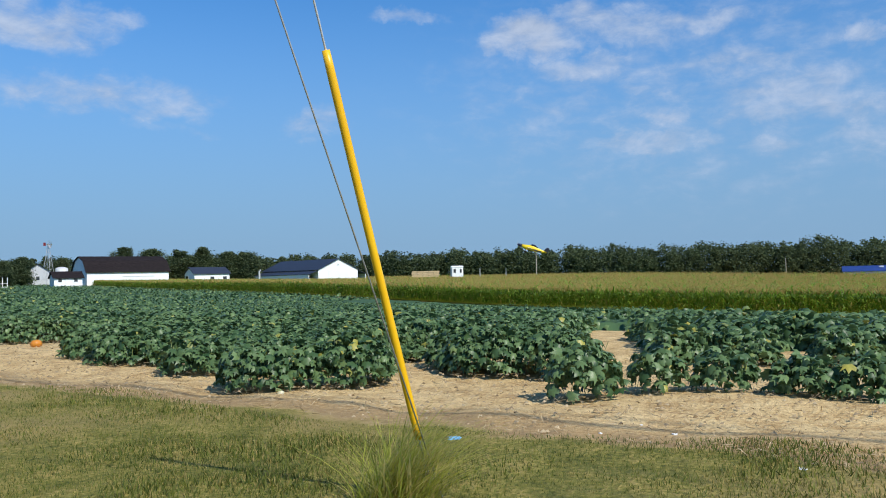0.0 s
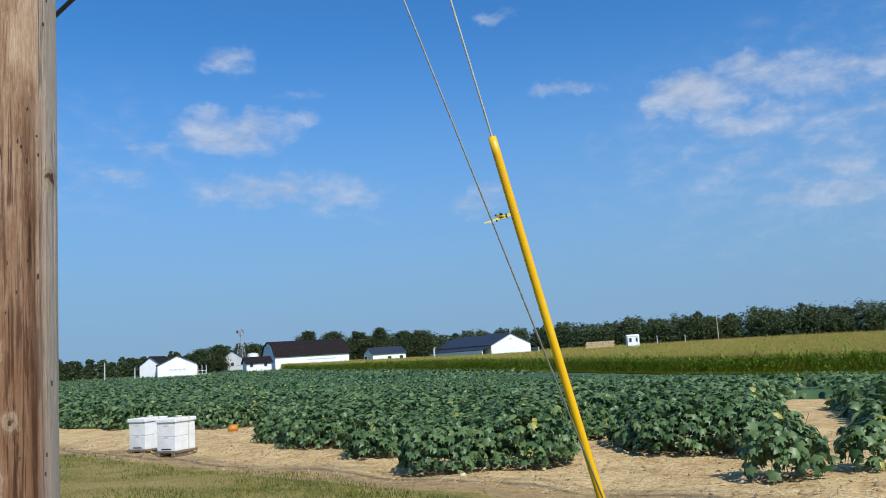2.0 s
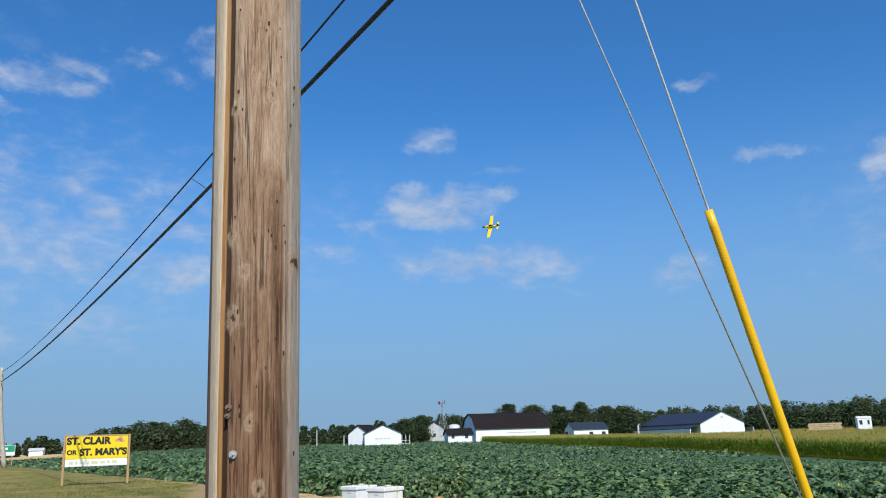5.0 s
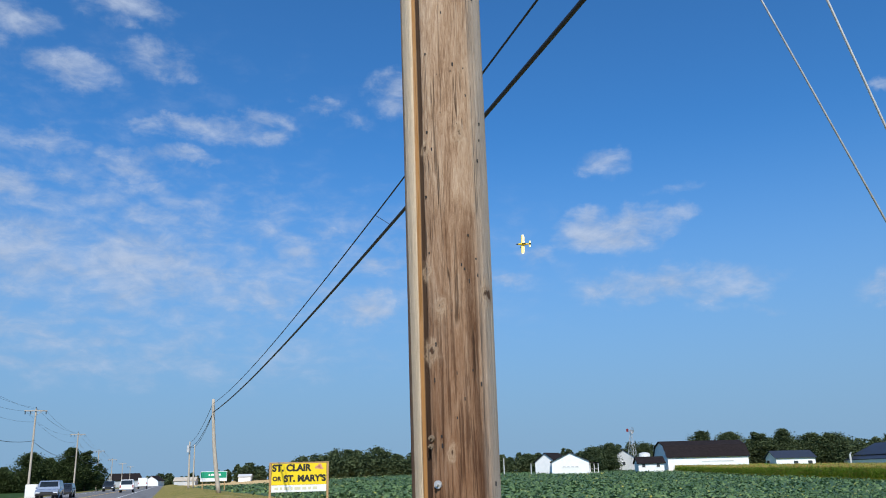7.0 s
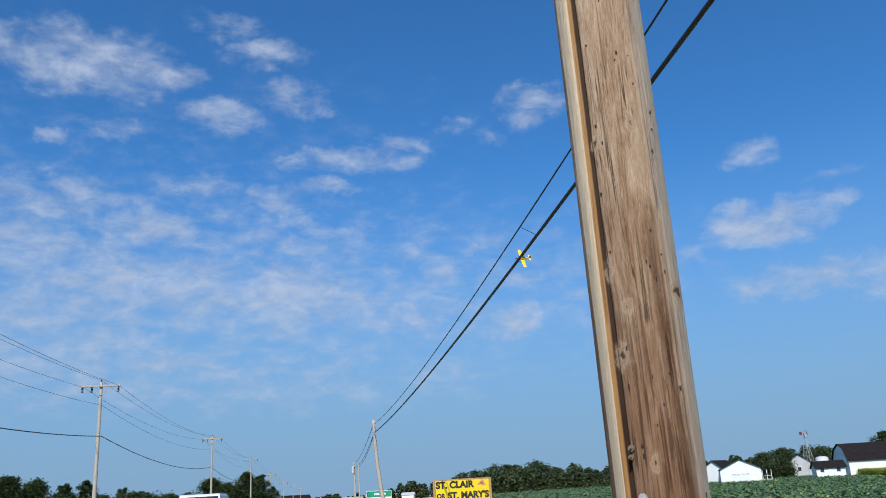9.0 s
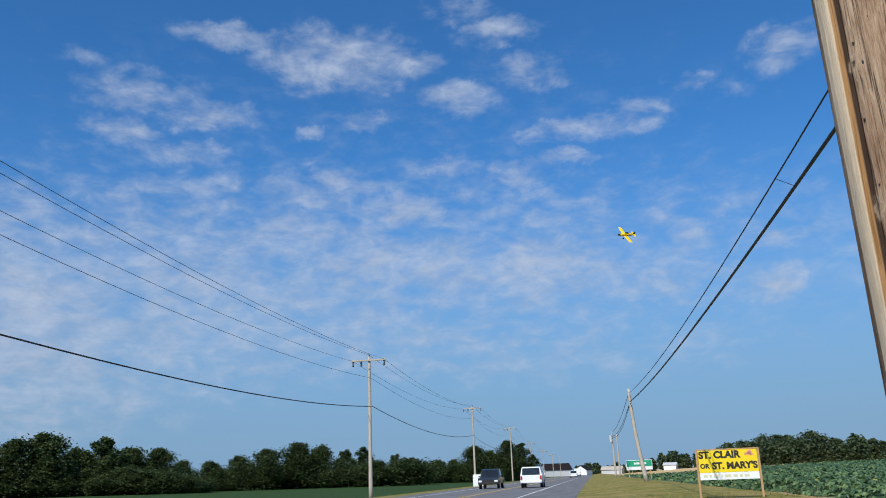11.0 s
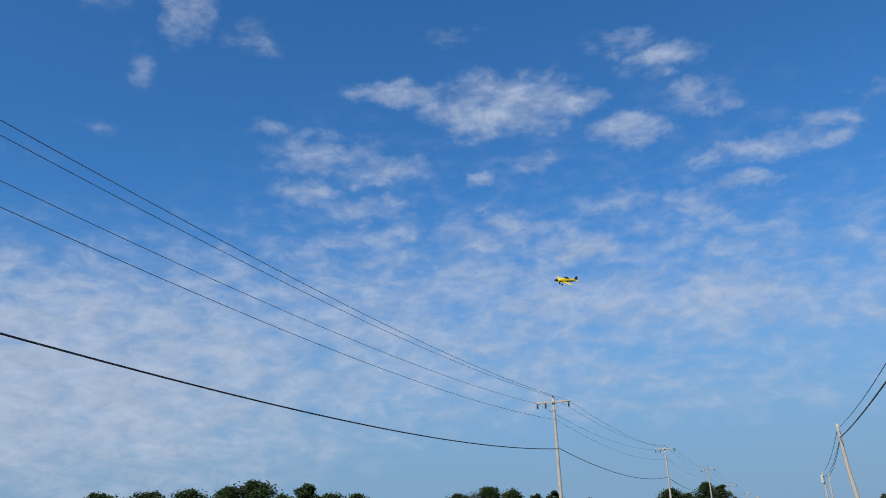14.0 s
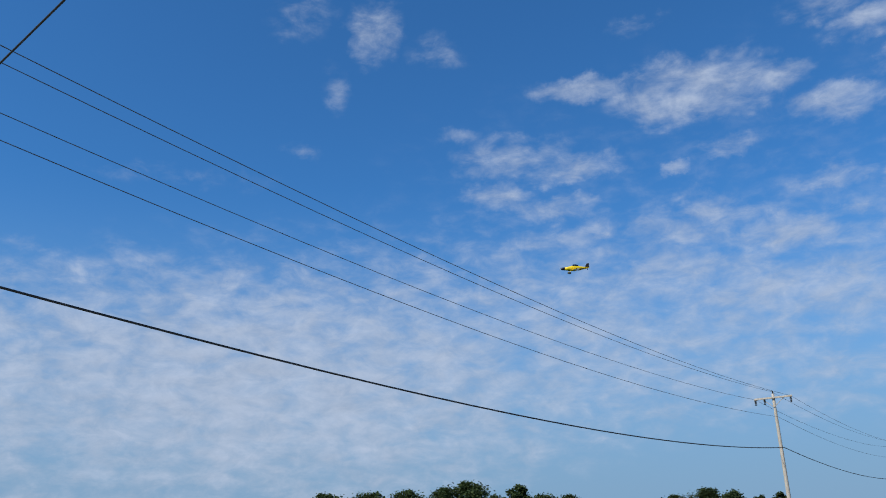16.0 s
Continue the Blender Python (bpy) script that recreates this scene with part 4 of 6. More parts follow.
def build_litter():
    def scrap(x, y, s, mat, label):
        g = Geo()
        n = 9
        pts = [(s * (0.6 + 0.5 * random.random()) * math.cos(2 * math.pi * k / n), s * (0.4 + 0.5 * random.random()) * math.sin(2 * math.pi * k / n), 0.012 + 0.25 * s * random.random()) for k in range(n)]
        low = [(px * 0.9, py * 0.9, -0.01) for px, py, _ in pts]
        mid = [(px * 0.5, py * 0.5, 0.015 + 0.2 * s * random.random()) for px, py, _ in pts]
        g.loft([low, pts, mid])
        solid("litter", g, mat, label, "litter", "litter", m=pose(x, y, tz(x, y) - (0.065 if x > 5.5 else 0.02)))
    scrap(5.02, 3.22, 0.085, M_LITTER_BLUE, "crumpled blue plastic wrapper lying in the grass")
    for x, y, s in ((4.6, 1.75, 0.022), (5.2, 0.95, 0.045), (5.9, 2.5, 0.018), (6.1, 2.0, 0.03), (6.15, 1.65, 0.022), (6.35, 2.35, 0.018), (6.05, 1.45, 0.018), (4.15, 14.0, 0.04)):
        scrap(x, y, s, M_LITTER, "scrap of white paper litter on the ground")


build_yellow_sign()
build_green_sign()
build_hive(6.32, 12.62, 22, 0.08)
build_hive(6.28, 13.55, 18, 0.05)
build_pumpkin(9.1, 15.7, 0.115, M_PUMPKIN, "round orange pumpkin lying at the vine edge")
build_pumpkin(15.8, 3.6, 0.16, M_PUMPKIN, "round orange pumpkin half hidden in leaves")
build_pumpkin(21.0, 9.4, 0.17, M_PUMPKIN, "round orange pumpkin half hidden in leaves")
build_pumpkin(6.36, 6.28, 0.042, M_PUMPKIN_PALE, "small pale pumpkin on bare soil")
build_litter()


# ---------- farm buildings ----------
def roofed(name, az, dist, rz, length, depth, eave, ridge, mats, label, category, gambrel=False, overhang=0.4, base=None):
    """A building with its ridge along its own x; returns the thing. Front is -y."""
    x, y = at_bearing(az, dist)
    b = thing(name, pose(x, y, (tz(x, y) if base is None else base) - 0.3, 0, 0, rz), label, category)
    L, D = length / 2, depth / 2
    wall_mat, roof_mat = mats
    eave, ridge = eave + 0.3, ridge + 0.3
    if gambrel:
        prof = [(-D, eave), (-D * 0.62, eave + (ridge - eave) * 0.68), (0, ridge), (D * 0.62, eave + (ridge - eave) * 0.68), (D, eave)]
    else:
        prof = [(-D, eave), (0, ridge), (D, eave)]
    th = 0.18
    for s in (-1, 1):
        part("wall", Geo().box((0, s * (D - th / 2), eave / 2 - 1.2), (length - 2 * th, th, eave + 2.4)), wall_mat, b)
    outline = [(-D, -2.4)] + prof + [(D, -2.4)]
    for s in (-1, 1):
        g = Geo()
        x0, x1 = s * L, s * (L - th)
        n = len(outline)
        g.add([(x0, p, z) for p, z in outline] + [(x1, p, z) for p, z in outline], [tuple(range(n)), tuple(reversed(range(n, 2 * n)))] + [(i, n + i, n + (i + 1) % n, (i + 1) % n) for i in range(n)])
        part("gable_wall", g, wall_mat, b)
    ext = [(prof[0][0] - overhang, prof[0][1] - overhang * (prof[1][1] - prof[0][1]) / (prof[1][0] - prof[0][0]))] + prof[1:-1]
    ext.append((-ext[0][0], ext[0][1]))
    for i in range(len(ext) - 1):
        (p0, z0), (p1, z1) = ext[i], ext[i + 1]
        g = Geo()
        xx = L + overhang
        g.add([(-xx, p0, z0 + 0.01), (xx, p0, z0 + 0.01), (xx, p1, z1 + 0.01), (-xx, p1, z1 + 0.01), (-xx, p0, z0 + 0.15), (xx, p0, z0 + 0.15), (xx, p1, z1 + 0.15), (-xx, p1, z1 + 0.15)], [(0, 1, 2, 3), (7, 6, 5, 4), (0, 4, 5, 1), (1, 5, 6, 2), (2, 6, 7, 3), (3, 7, 4, 0)])
        part("roof", g, roof_mat, b)
    return b


def opening(b, x, z, w, h, face_y, mat=None, name="window", label=""):
    """A framed window or door on the front or back wall."""
    s = -1 if face_y < 0 else 1
    o = part(name, Geo().box((x, face_y + s * 0.03, z + 0.3), (w + 0.24, 0.06, h + 0.24), bevel=0.01), M_WHITE, b, label)
    part("pane", Geo().box((x, face_y + s * 0.05, z + 0.3), (w, 0.06, h)), mat or M_DARK_OPEN, o)


def gable_opening(b, y, z, w, h, face_x, mat=None, name="window", label=""):
    s = -1 if face_x < 0 else 1
    o = part(name, Geo().box((face_x + s * 0.03, y, z + 0.3), (0.06, w + 0.2, h + 0.2), bevel=0.01), M_WHITE, b, label)
    part("pane", Geo().box((face_x + s * 0.05, y, z + 0.3), (0.06, w, h)), mat or M_DARK_OPEN, o)


def build_farm():
    # gambrel barn, long white side to the field
    barn = roofed("barn", 34.75, 236, -35.1 + 22, 21.6, 10.5, 3.9, 7.6, (M_SIDING, M_ROOF_DARK), "long white gambrel barn with a dark shingle roof", "barn", True)
    opening(barn, 2.5, 2.35, 8.5, 0.18, -5.25, M_SHADE_GREY, "door_track", "grey sliding door track")
    # shed in front of the barn's end
    shed = roofed("shed", 31.5, 222, -31.5 + 12, 6.4, 5.0, 2.3, 3.7, (M_SIDING, M_ROOF_DARK), "small white shed with two windows beside the barn", "shed")
    for xx in (-1.9, 1.7):
        opening(shed, xx, 1.65, 0.8, 0.8, -2.5)
    opening(shed, -0.1, 1.05, 0.95, 2.0, -2.5, M_WHITE, "door")
    x, y = at_bearing(31.25, 247)
    silo = thing("silo", pose(x, y, tz(x, y)), "short white cylindrical silo behind the shed", "silo")
    part("body", Geo().tube([(0, 0, 0), (0, 0, 4.7)], 1.6, 24), M_SIDING, silo, smooth=False)
    part("dome", Geo().tube([(0, 0, 4.7), (0, 0, 5.0), (0, 0, 5.1)], [1.6, 1.0, 0.3], 24), M_SHADE_GREY, silo)
    # grey house gable behind the windmill
    gh = roofed("farmhouse", 29.9, 262, 60, 8.0, 7.0, 3.6, 6.0, (M_SHADE_GREY, M_ROOF_DARK), "grey farmhouse gable behind the windmill", "house")
    gable_opening(gh, 0, 2.0, 0.9, 1.1, -4.0)
    # white house with its garage gable to the field
    h = roofed("house", 26.4, 215, -25.9 + 90, 12.0, 9.0, 3.0, 5.1, (M_SIDING, M_ROOF_DARK), "white single-storey house with a garage gable", "house")
    gable_opening(h, 0.0, 1.15, 4.2, 2.2, -6.0, M_SIGN_W, "garage_door", "white panelled garage door")
    for yy in (-1.5, -0.5, 0.5, 1.5):
        gable_opening(h, yy, 1.75, 0.7, 0.22, -6.07, M_SHADE_GREY, "door_window", "small grey door pane")
    wing = roofed("house_wing", 25.2, 224, -25.9 + 62, 7.0, 6.0, 3.1, 5.2, (M_SIDING, M_ROOF_DARK), "white wing of a single-storey house", "house")
    opening(wing, 0, 1.5, 0.9, 1.0, -3.0)
    porch = thing("porch", pose(*at_bearing(27.95, 219), tz(*at_bearing(27.95, 219)) - 0.1, 0, 0, -27), "open white porch with posts beside the house", "porch")
    part("roof", Geo().box((0, 0, 2.75), (2.3, 3.2, 0.16), bevel=0.02), M_ROOF_DARK, porch)
    part("floor", Geo().box((0, 0, 0.25), (2.2, 3.0, 0.5)), M_SHADE_GREY, porch)
    for px in (-1.0, 0.0, 1.0):
        part("post", Geo().box((px, -1.4, 1.55), (0.12, 0.12, 2.3)), M_WHITE, porch)
    part("rail", Geo().box((0, -1.4, 1.2), (2.2, 0.06, 0.08)), M_WHITE, porch)
    # blue-roofed small building
    sm = roofed("shed", 40.1, 258, -40.1 + 24, 11.0, 7.0, 2.9, 4.7, (M_SIDING, M_ROOF_BLUE), "small white building with a dark blue roof", "shed", base=0.9)
    gable_opening(sm, 0, 1.4, 2.0, 1.6, -6.25)
    opening(sm, 4, 1.5, 1.2, 0.9, -3.5)
    opening(sm, 0, 1.5, 1.2, 0.9, -3.5)
    # large pole barn: white gable with two sliding doors
    pb = roofed("pole_barn", 46.8, 276, -104, 34.0, 15.0, 3.7, 7.0, (M_SIDING, M_ROOF_BLUE), "large white pole barn with a dark blue-grey metal roof", "barn", base=0.55)
    for yy in (-2.0, 2.0):
        gable_opening(pb, yy, 1.9, 3.6, 3.0, 17.0, M_SIGN_W, "sliding_door", "white sliding door")
    gable_opening(pb, 0, 5.3, 0.7, 0.5, 17.0, M_SHADE_GREY, "vent", "grey gable vent")
    for s, nm in ((-1, "lean_to"), (1, "lean_to")):
        g = Geo()
        g.add([(-17, s * 7.5, 3.6), (17, s * 7.5, 3.6), (17, s * 11.0, 2.5), (-17, s * 11.0, 2.5), (-17, s * 7.5, 3.75), (17, s * 7.5, 3.75), (17, s * 11.0, 2.65), (-17, s * 11.0, 2.65)], [(0, 1, 2, 3), (7, 6, 5, 4), (0, 4, 5, 1), (1, 5, 6, 2), (2, 6, 7, 3), (3, 7, 4, 0)])
        lt = part(nm, g, M_ROOF_BLUE, pb, "low lean-to roof")
        part("lean_to_wall", Geo().box((0, s * 10.8, 0.25), (33.6, 0.2, 4.5)), M_SIDING, lt)
    x, y = at_bearing(43.5, 268)
    solid("feed_pipe", Geo().tube([(0, 0, 0), (0, 0, 4.2), (0.5, 0, 4.6)], 0.3, 10), M_SHADE_GREY, "pale grey vertical pipe beside the pole barn", "pipe", m=pose(x, y, tz(x, y)))
    # stacked lumber, white kiosk, blue building at the far corn edge
    x, y = at_bearing(54.8, 255)
    st = thing("lumber_stack", pose(x, y, tz(x, y) - 0.1, 0, 0, -54), "long stack of pale cut lumber behind the corn", "lumber")
    for k in range(8):
        for q in range(5):
            part("bundle", Geo().box((-3.4 + q * 1.7 + 0.2 * (k % 2), 0, 0.25 + k * 0.48), (1.62, 2.2, 0.42), bevel=0.02), M_TAN, st)
    kiosk = roofed("kiosk", 57.0, 245, -57 + 10, 3.3, 3.0, 2.45, 2.8, (M_SIDING, M_SIDING), "small white box-shaped kiosk behind the corn", "kiosk", overhang=0.1, base=1.35)
    opening(kiosk, -0.9, 1.4, 0.7, 1.1, -1.5)
    opening(kiosk, 0.9, 1.4, 0.5, 1.1, -1.5)
    blue = roofed("shed", 84.6, 235, -84.6 + 4, 22.0, 9.0, 0.9, 2.1, (M_SIDING, M_BLUE_METAL), "low building with a bright blue metal roof", "shed", base=-0.9)
    for xx in (-2.5, 2.8):
        part("skylight", Geo().box((xx, -1.6, 2.25), (1.1, 0.5, 0.35), bevel=0.03), M_SIGN_W, blue, "white roof vent")


def build_windmill():
    x, y = at_bearing(30.5, 232)
    base = tz(x, y)
    w = thing("windmill", pose(x, y, base, 0, 0, 30), "old farm water windmill on a steel lattice tower", "windmill")
    H = 10.6
    for sx, sy in ((-1, -1), (1, -1), (1, 1), (-1, 1)):
        part("leg", Geo().tube([(sx * 1.3, sy * 1.3, 0), (sx * 0.12, sy * 0.12, H)], 0.05, 5), M_STEEL, w)
    g = Geo()
    for k in range(1, 6):
        a, b = 1.3 - 1.18 * k / 6, 1.3 - 1.18 * (k + 1) / 6
        z, z2 = H * k / 6, H * (k + 1) / 6
        for p, q in (((-1, -1), (1, -1)), ((1, -1), (1, 1)), ((1, 1), (-1, 1)), ((-1, 1), (-1, -1))):
            g.tube([(p[0] * a, p[1] * a, z), (q[0] * a, q[1] * a, z)], 0.03, 4)
            if k < 5:
                g.tube([(p[0] * a, p[1] * a, z), (q[0] * b, q[1] * b, z2)], 0.02, 4)
    part("lattice", g, M_STEEL, w)
    part("head", Geo().box((0, 0, H + 0.15), (0.35, 0.6, 0.35), bevel=0.05), M_STEEL, w)
    wheel = part("wheel", Geo().tube([(0.0, -0.5, H + 0.15), (0.0, -0.35, H + 0.15)], 0.15, 10), M_STEEL, w)
    for k in range(14):
        a = 2 * math.pi * k / 14
        ca, sa = math.cos(a), math.sin(a)
        g = Geo()
        g.add([(ca * 0.3 - sa * 0.05, -0.46, H + 0.15 + sa * 0.3 + ca * 0.05), (ca * 0.95 - sa * 0.16, -0.5, H + 0.15 + sa * 0.95 + ca * 0.16), (ca * 0.95 + sa * 0.16, -0.36, H + 0.15 + sa * 0.95 - ca * 0.16), (ca * 0.3 + sa * 0.05, -0.4, H + 0.15 + sa * 0.3 - ca * 0.05)], [(0, 1, 2, 3)])
        g.add([(p[0], p[1] + 0.02, p[2]) for p in g.v], [(3, 2, 1, 0)])
        part("blade", g, M_STEEL, wheel)
    g = Geo().box((-1.7, 0.0, H + 0.15), (1.1, 0.04, 0.8), bevel=0.01)
    vane = part("tail_vane", g, M_RED, w, "dull red tail vane")
    part("boom", Geo().tube([(0, 0, H + 0.15), (-1.2, 0, H + 0.15)], 0.04, 5), M_STEEL, vane)


def build_far_posts():
    for az, d, top, r in ((62.5, 262, 9.4, 0.16), (78.6, 250, 4.0, 0.14)):
        x, y = at_bearing(az, d)
        far_pole(x, y, top, (0, 0), r, 0, "slim pale pole at the far edge of the corn", "far poles")
    for az, d, h in ((22.0, 205, 4.2), (23.8, 210, 2.8), (58.6, 255, 4.5), (60.4, 255, 4.3)):
        x, y = at_bearing(az, d)
        solid("post", Geo().tube([(0, 0, -0.2), (0, 0, h)], [0.14, 0.12], 8), M_SHADE_GREY, "pale post beyond the field", "post", "far posts", m=pose(x, y, tz(x, y)))
    # buildings down the road
    roofed("house", -2.5, 420, 20, 13, 9, 3.2, 6.0, (M_SHADE_GREY, M_ROOF_DARK), "grey house far down the road", "house")
    roofed("house", -0.7, 480, 70, 9, 7, 2.8, 5.2, (M_SIDING, M_ROOF_DARK), "white house far down the road", "house")
    roofed("shed", 1.2, 470, -15, 11, 6, 2.4, 4.0, (M_SHADE_GREY, M_FARPOLE), "low grey shed beyond the verge", "shed")
    roofed("shed", 4.9, 440, -15, 6, 5, 2.4, 3.4, (M_SIDING, M_SHADE_GREY), "low white shed beyond the field", "shed")


build_farm()
build_windmill()
build_far_posts()


# ---------- trees ----------
LEAF_CARD_V = [(-0.5, -0.28, 0.0), (0.1, -0.5, 0.06), (0.5, 0.0, 0.0), (0.05, 0.5, 0.08), (-0.5, 0.25, -0.03)]
LEAF_CARD_F = [(0, 1, 2), (0, 2, 3), (0, 3, 4)]
FAR_CARD_V = [(-0.5, -0.1, 0.0), (0.05, -0.45, 0.06), (0.5, 0.08, 0.0), (-0.05, 0.5, 0.05)]
FAR_CARD_F = [(0, 1, 2), (0, 2, 3)]


def crown_points(r, h_trunk, height, width, n, lobes=9, airy=0.0):
    """Leaf places on the outsides of many overlapping lobes, so that the outline is uneven with gaps."""
    pts = []
    cs = []
    for k in range(lobes):
        u = (k + 0.5) / lobes
        z = h_trunk + (height - h_trunk) * (0.12 + 0.78 * u)
        span = width * 0.5 * math.sin(math.pi * min(0.94, 0.22 + 0.72 * u)) ** 0.7
        a = k * 2.4 + r.uniform(-0.5, 0.5)
        off = span * r.uniform(0.25, 0.75) * (1 - airy * 0.0)
        cs.append((off * math.cos(a), off * math.sin(a), z, max(span * r.uniform(0.26, 0.66), width * 0.09)))
    per = n // lobes
    for cx, cy, cz, cr in cs:
        d = r.normal(size=(per, 3))
        d /= np.linalg.norm(d, axis=1)[:, None]
        q = r.rand(per)
        rad = cr * (0.42 + 0.62 * q + 0.5 * q ** 7)
        p = d * rad[:, None] * np.array([1, 1, 0.8]) + np.array([cx, cy, cz])
        pts.append(p)
    return np.concatenate(pts), cs


def crown_arrays(r, h_trunk, height, width, n, leaf, lobes=9, card=(LEAF_CARD_V, LEAF_CARD_F)):
    pts, cs = crown_points(r, h_trunk, height, width, n, lobes)
    k = len(pts)
    return scatter(card[0], card[1], pts, r.uniform(0, 6.28, k), r.uniform(-1.0, 1.0, k), r.uniform(-0.9, 0.9, k), leaf * r.uniform(0.6, 1.4, k)), cs


def tree_model(seed, height, width, n, leaf, lobes):
    r = np.random.RandomState(seed)
    (v, f), cs = crown_arrays(r, height * -0.04, height, width, n, leaf, lobes)
    g = Geo()
    g.tube([(0, 0, -0.3), (0.05, 0.02, height * 0.25), (0.1, -0.05, height * 0.55), (0.05, 0, height * 0.85)], [width * 0.035, width * 0.028, width * 0.018, width * 0.005], 8)
    for cx, cy, cz, cr in cs:
        g.tube([(0.05, 0, cz * 0.62), (cx * 0.5, cy * 0.5, cz * 0.85), (cx, cy, cz)], [width * 0.014, width * 0.009, width * 0.003], 5, cap=False)
    return big_mesh("crown", v, f, M_TREE), g.mesh("trunk", M_BARK)


def build_trees():
    models = [tree_model(11, 11.0, 9.0, 11500, 0.30, 26), tree_model(12, 10.0, 7.0, 9000, 0.28, 22), tree_model(13, 12.0, 8.0, 11000, 0.29, 28), tree_model(14, 9.0, 10.0, 11500, 0.30, 24), tree_model(15, 11.0, 4.6, 6000, 0.26, 22), tree_model(16, 7.0, 9.5, 12500, 0.30, 30)]
    # the farm trees take the paler leaf colour that imitates haze over distance
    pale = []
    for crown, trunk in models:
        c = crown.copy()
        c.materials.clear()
        c.materials.append(M_HAZED_WOODS)
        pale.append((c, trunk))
    r = np.random.RandomState(21)

    def plant(az, dist, el, kind, widen, label, group, models=models):
        """One tree whose top stands el degrees over eye level at that bearing."""
        x, y = at_bearing(az, dist)
        base = tz(x, y)
        h = EYE_H + dist * math.tan(radians(el)) - base
        crown, trunk = models[kind]
        native = (11.0, 10.0, 12.0, 9.0, 11.0, 7.0)[kind] * 0.97
        t = thing("tree", pose(x, y, base, 0, 0, r.uniform(0, 360)), label, "tree", group)
        s = h / native
        t.scale = (s * widen, s * widen, s)
        part("crown", crown, None, t)
        part("trunk", trunk, None, t)

    # row of trees across the road: bearing, distance, top
    lab = "broad dark green deciduous tree across the road"
    for az, d, el, k, w in ((-44.5, 150, 3.1, 0, 1.2), (-41.5, 145, 3.0, 3, 1.2), (-39.2, 150, 3.2, 0, 1.1), (-36.8, 150, 3.35, 2, 1.3), (-35.0, 152, 3.65, 0, 1.2), (-33.2, 158, 2.6, 3, 1.1), (-31.8, 155, 3.4, 1, 1.2), (-30.2, 160, 2.6, 3, 1.1), (-28.4, 158, 2.6, 0, 1.1)):
        plant(az, d, el, k, w, lab, "trees across the road")
    for az, d, el, k, w in ((-27.0, 165, 1.7, 3, 1.0), (-25.2, 165, 1.6, 3, 1.2), (-23.4, 165, 1.9, 3, 1.0), (-21.6, 165, 2.35, 0, 1.2), (-19.7, 168, 2.75, 2, 1.4), (-18.2, 170, 2.4, 3, 1.0), (-16.5, 172, 2.15, 1, 1.0), (-15.3, 175, 2.35, 4, 1.5), (-13.2, 178, 1.75, 1, 0.9), (-12.0, 180, 1.5, 4, 1.4), (-10.4, 205, 1.2, 3, 1.2), (-9.3, 205, 1.25, 0, 1.0), (-7.9, 200, 2.1, 0, 1.1), (-6.9, 205, 1.7, 3, 0.9), (-5.7, 200, 2.4, 2, 1.2), (-4.8, 205, 2.2, 4, 1.6), (-4.0, 215, 1.4, 4, 1.6)):
        plant(az, d, el, k, w, lab, "trees across the road")
    # understorey below that row
    for k in range(34):
        az = -45 + k * 1.22 + r.uniform(-0.4, 0.4)
        d = (150 if az < -25 else 172 if az < -12 else 208) + r.uniform(-4, 4)
        plant(az, d, r.uniform(0.55, 1.45), 5, r.uniform(1.1, 2.0), "low dark green bush under the tree row", "bushes across the road")
    # trees by the farm
    lab = "deciduous tree behind the farm buildings"
    for az, d, el, k, w in ((34.9, 275, 2.5, 2, 1.3), (36.6, 280, 2.35, 0, 1.3), (38.4, 285, 2.3, 1, 1.4), (39.8, 285, 2.45, 2, 1.2), (41.4, 290, 2.1, 0, 1.3), (42.6, 290, 2.0, 3, 1.2), (29.0, 250, 1.9, 0, 1.2), (27.9, 245, 1.6, 3, 1.2), (33.2, 290, 1.7, 3, 1.2), (31.2, 285, 1.8, 0, 1.1)):
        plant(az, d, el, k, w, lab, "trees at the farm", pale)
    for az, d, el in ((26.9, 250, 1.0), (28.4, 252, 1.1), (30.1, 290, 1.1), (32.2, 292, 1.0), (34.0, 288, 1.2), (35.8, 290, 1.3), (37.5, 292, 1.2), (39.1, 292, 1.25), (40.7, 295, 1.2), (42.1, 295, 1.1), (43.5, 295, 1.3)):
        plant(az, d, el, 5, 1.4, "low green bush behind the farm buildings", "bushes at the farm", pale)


def wood(name, spec, seed, label, mat, leaf=0.62, per=1000):
    """A far belt of trees in one mesh: rows of (bearing, distance, top)."""
    r = np.random.RandomState(seed)
    vs, fs, k = [], [], 0
    for (a0, d0, e0), (a1, d1, e1) in zip(spec, spec[1:]):
        steps = max(1, int(abs(a1 - a0) / 0.62))
        for row in range(3):
            for s in range(steps):
                u = (s + r.rand()) / steps
                az, d = a0 + (a1 - a0) * u + r.uniform(-0.2, 0.2), d0 + (d1 - d0) * u + row * 7 + r.uniform(-2, 2)
                x, y = at_bearing(az, d)
                base = tz(x, y)
                h = EYE_H + d * math.tan(radians(e0 + (e1 - e0) * u + 0.5 * (float(value_noise(az, 0.0, 0.9, seed + 5)) - 0.5) + r.uniform(-0.35, 0.10) - (0.3 if row == 0 else 0.0))) - base
                (v, f), _ = crown_arrays(r, -0.8, h, h * r.uniform(0.5, 1.3), per, leaf, 20, (FAR_CARD_V, FAR_CARD_F))
                v = v + np.array([x, y, base])
                vs.append(v)
                fs.append(f + k)
                k += len(v)
    tagged(new(name, big_mesh(name, np.concatenate(vs), np.concatenate(fs), mat)), label, "woods", kind="stuff")


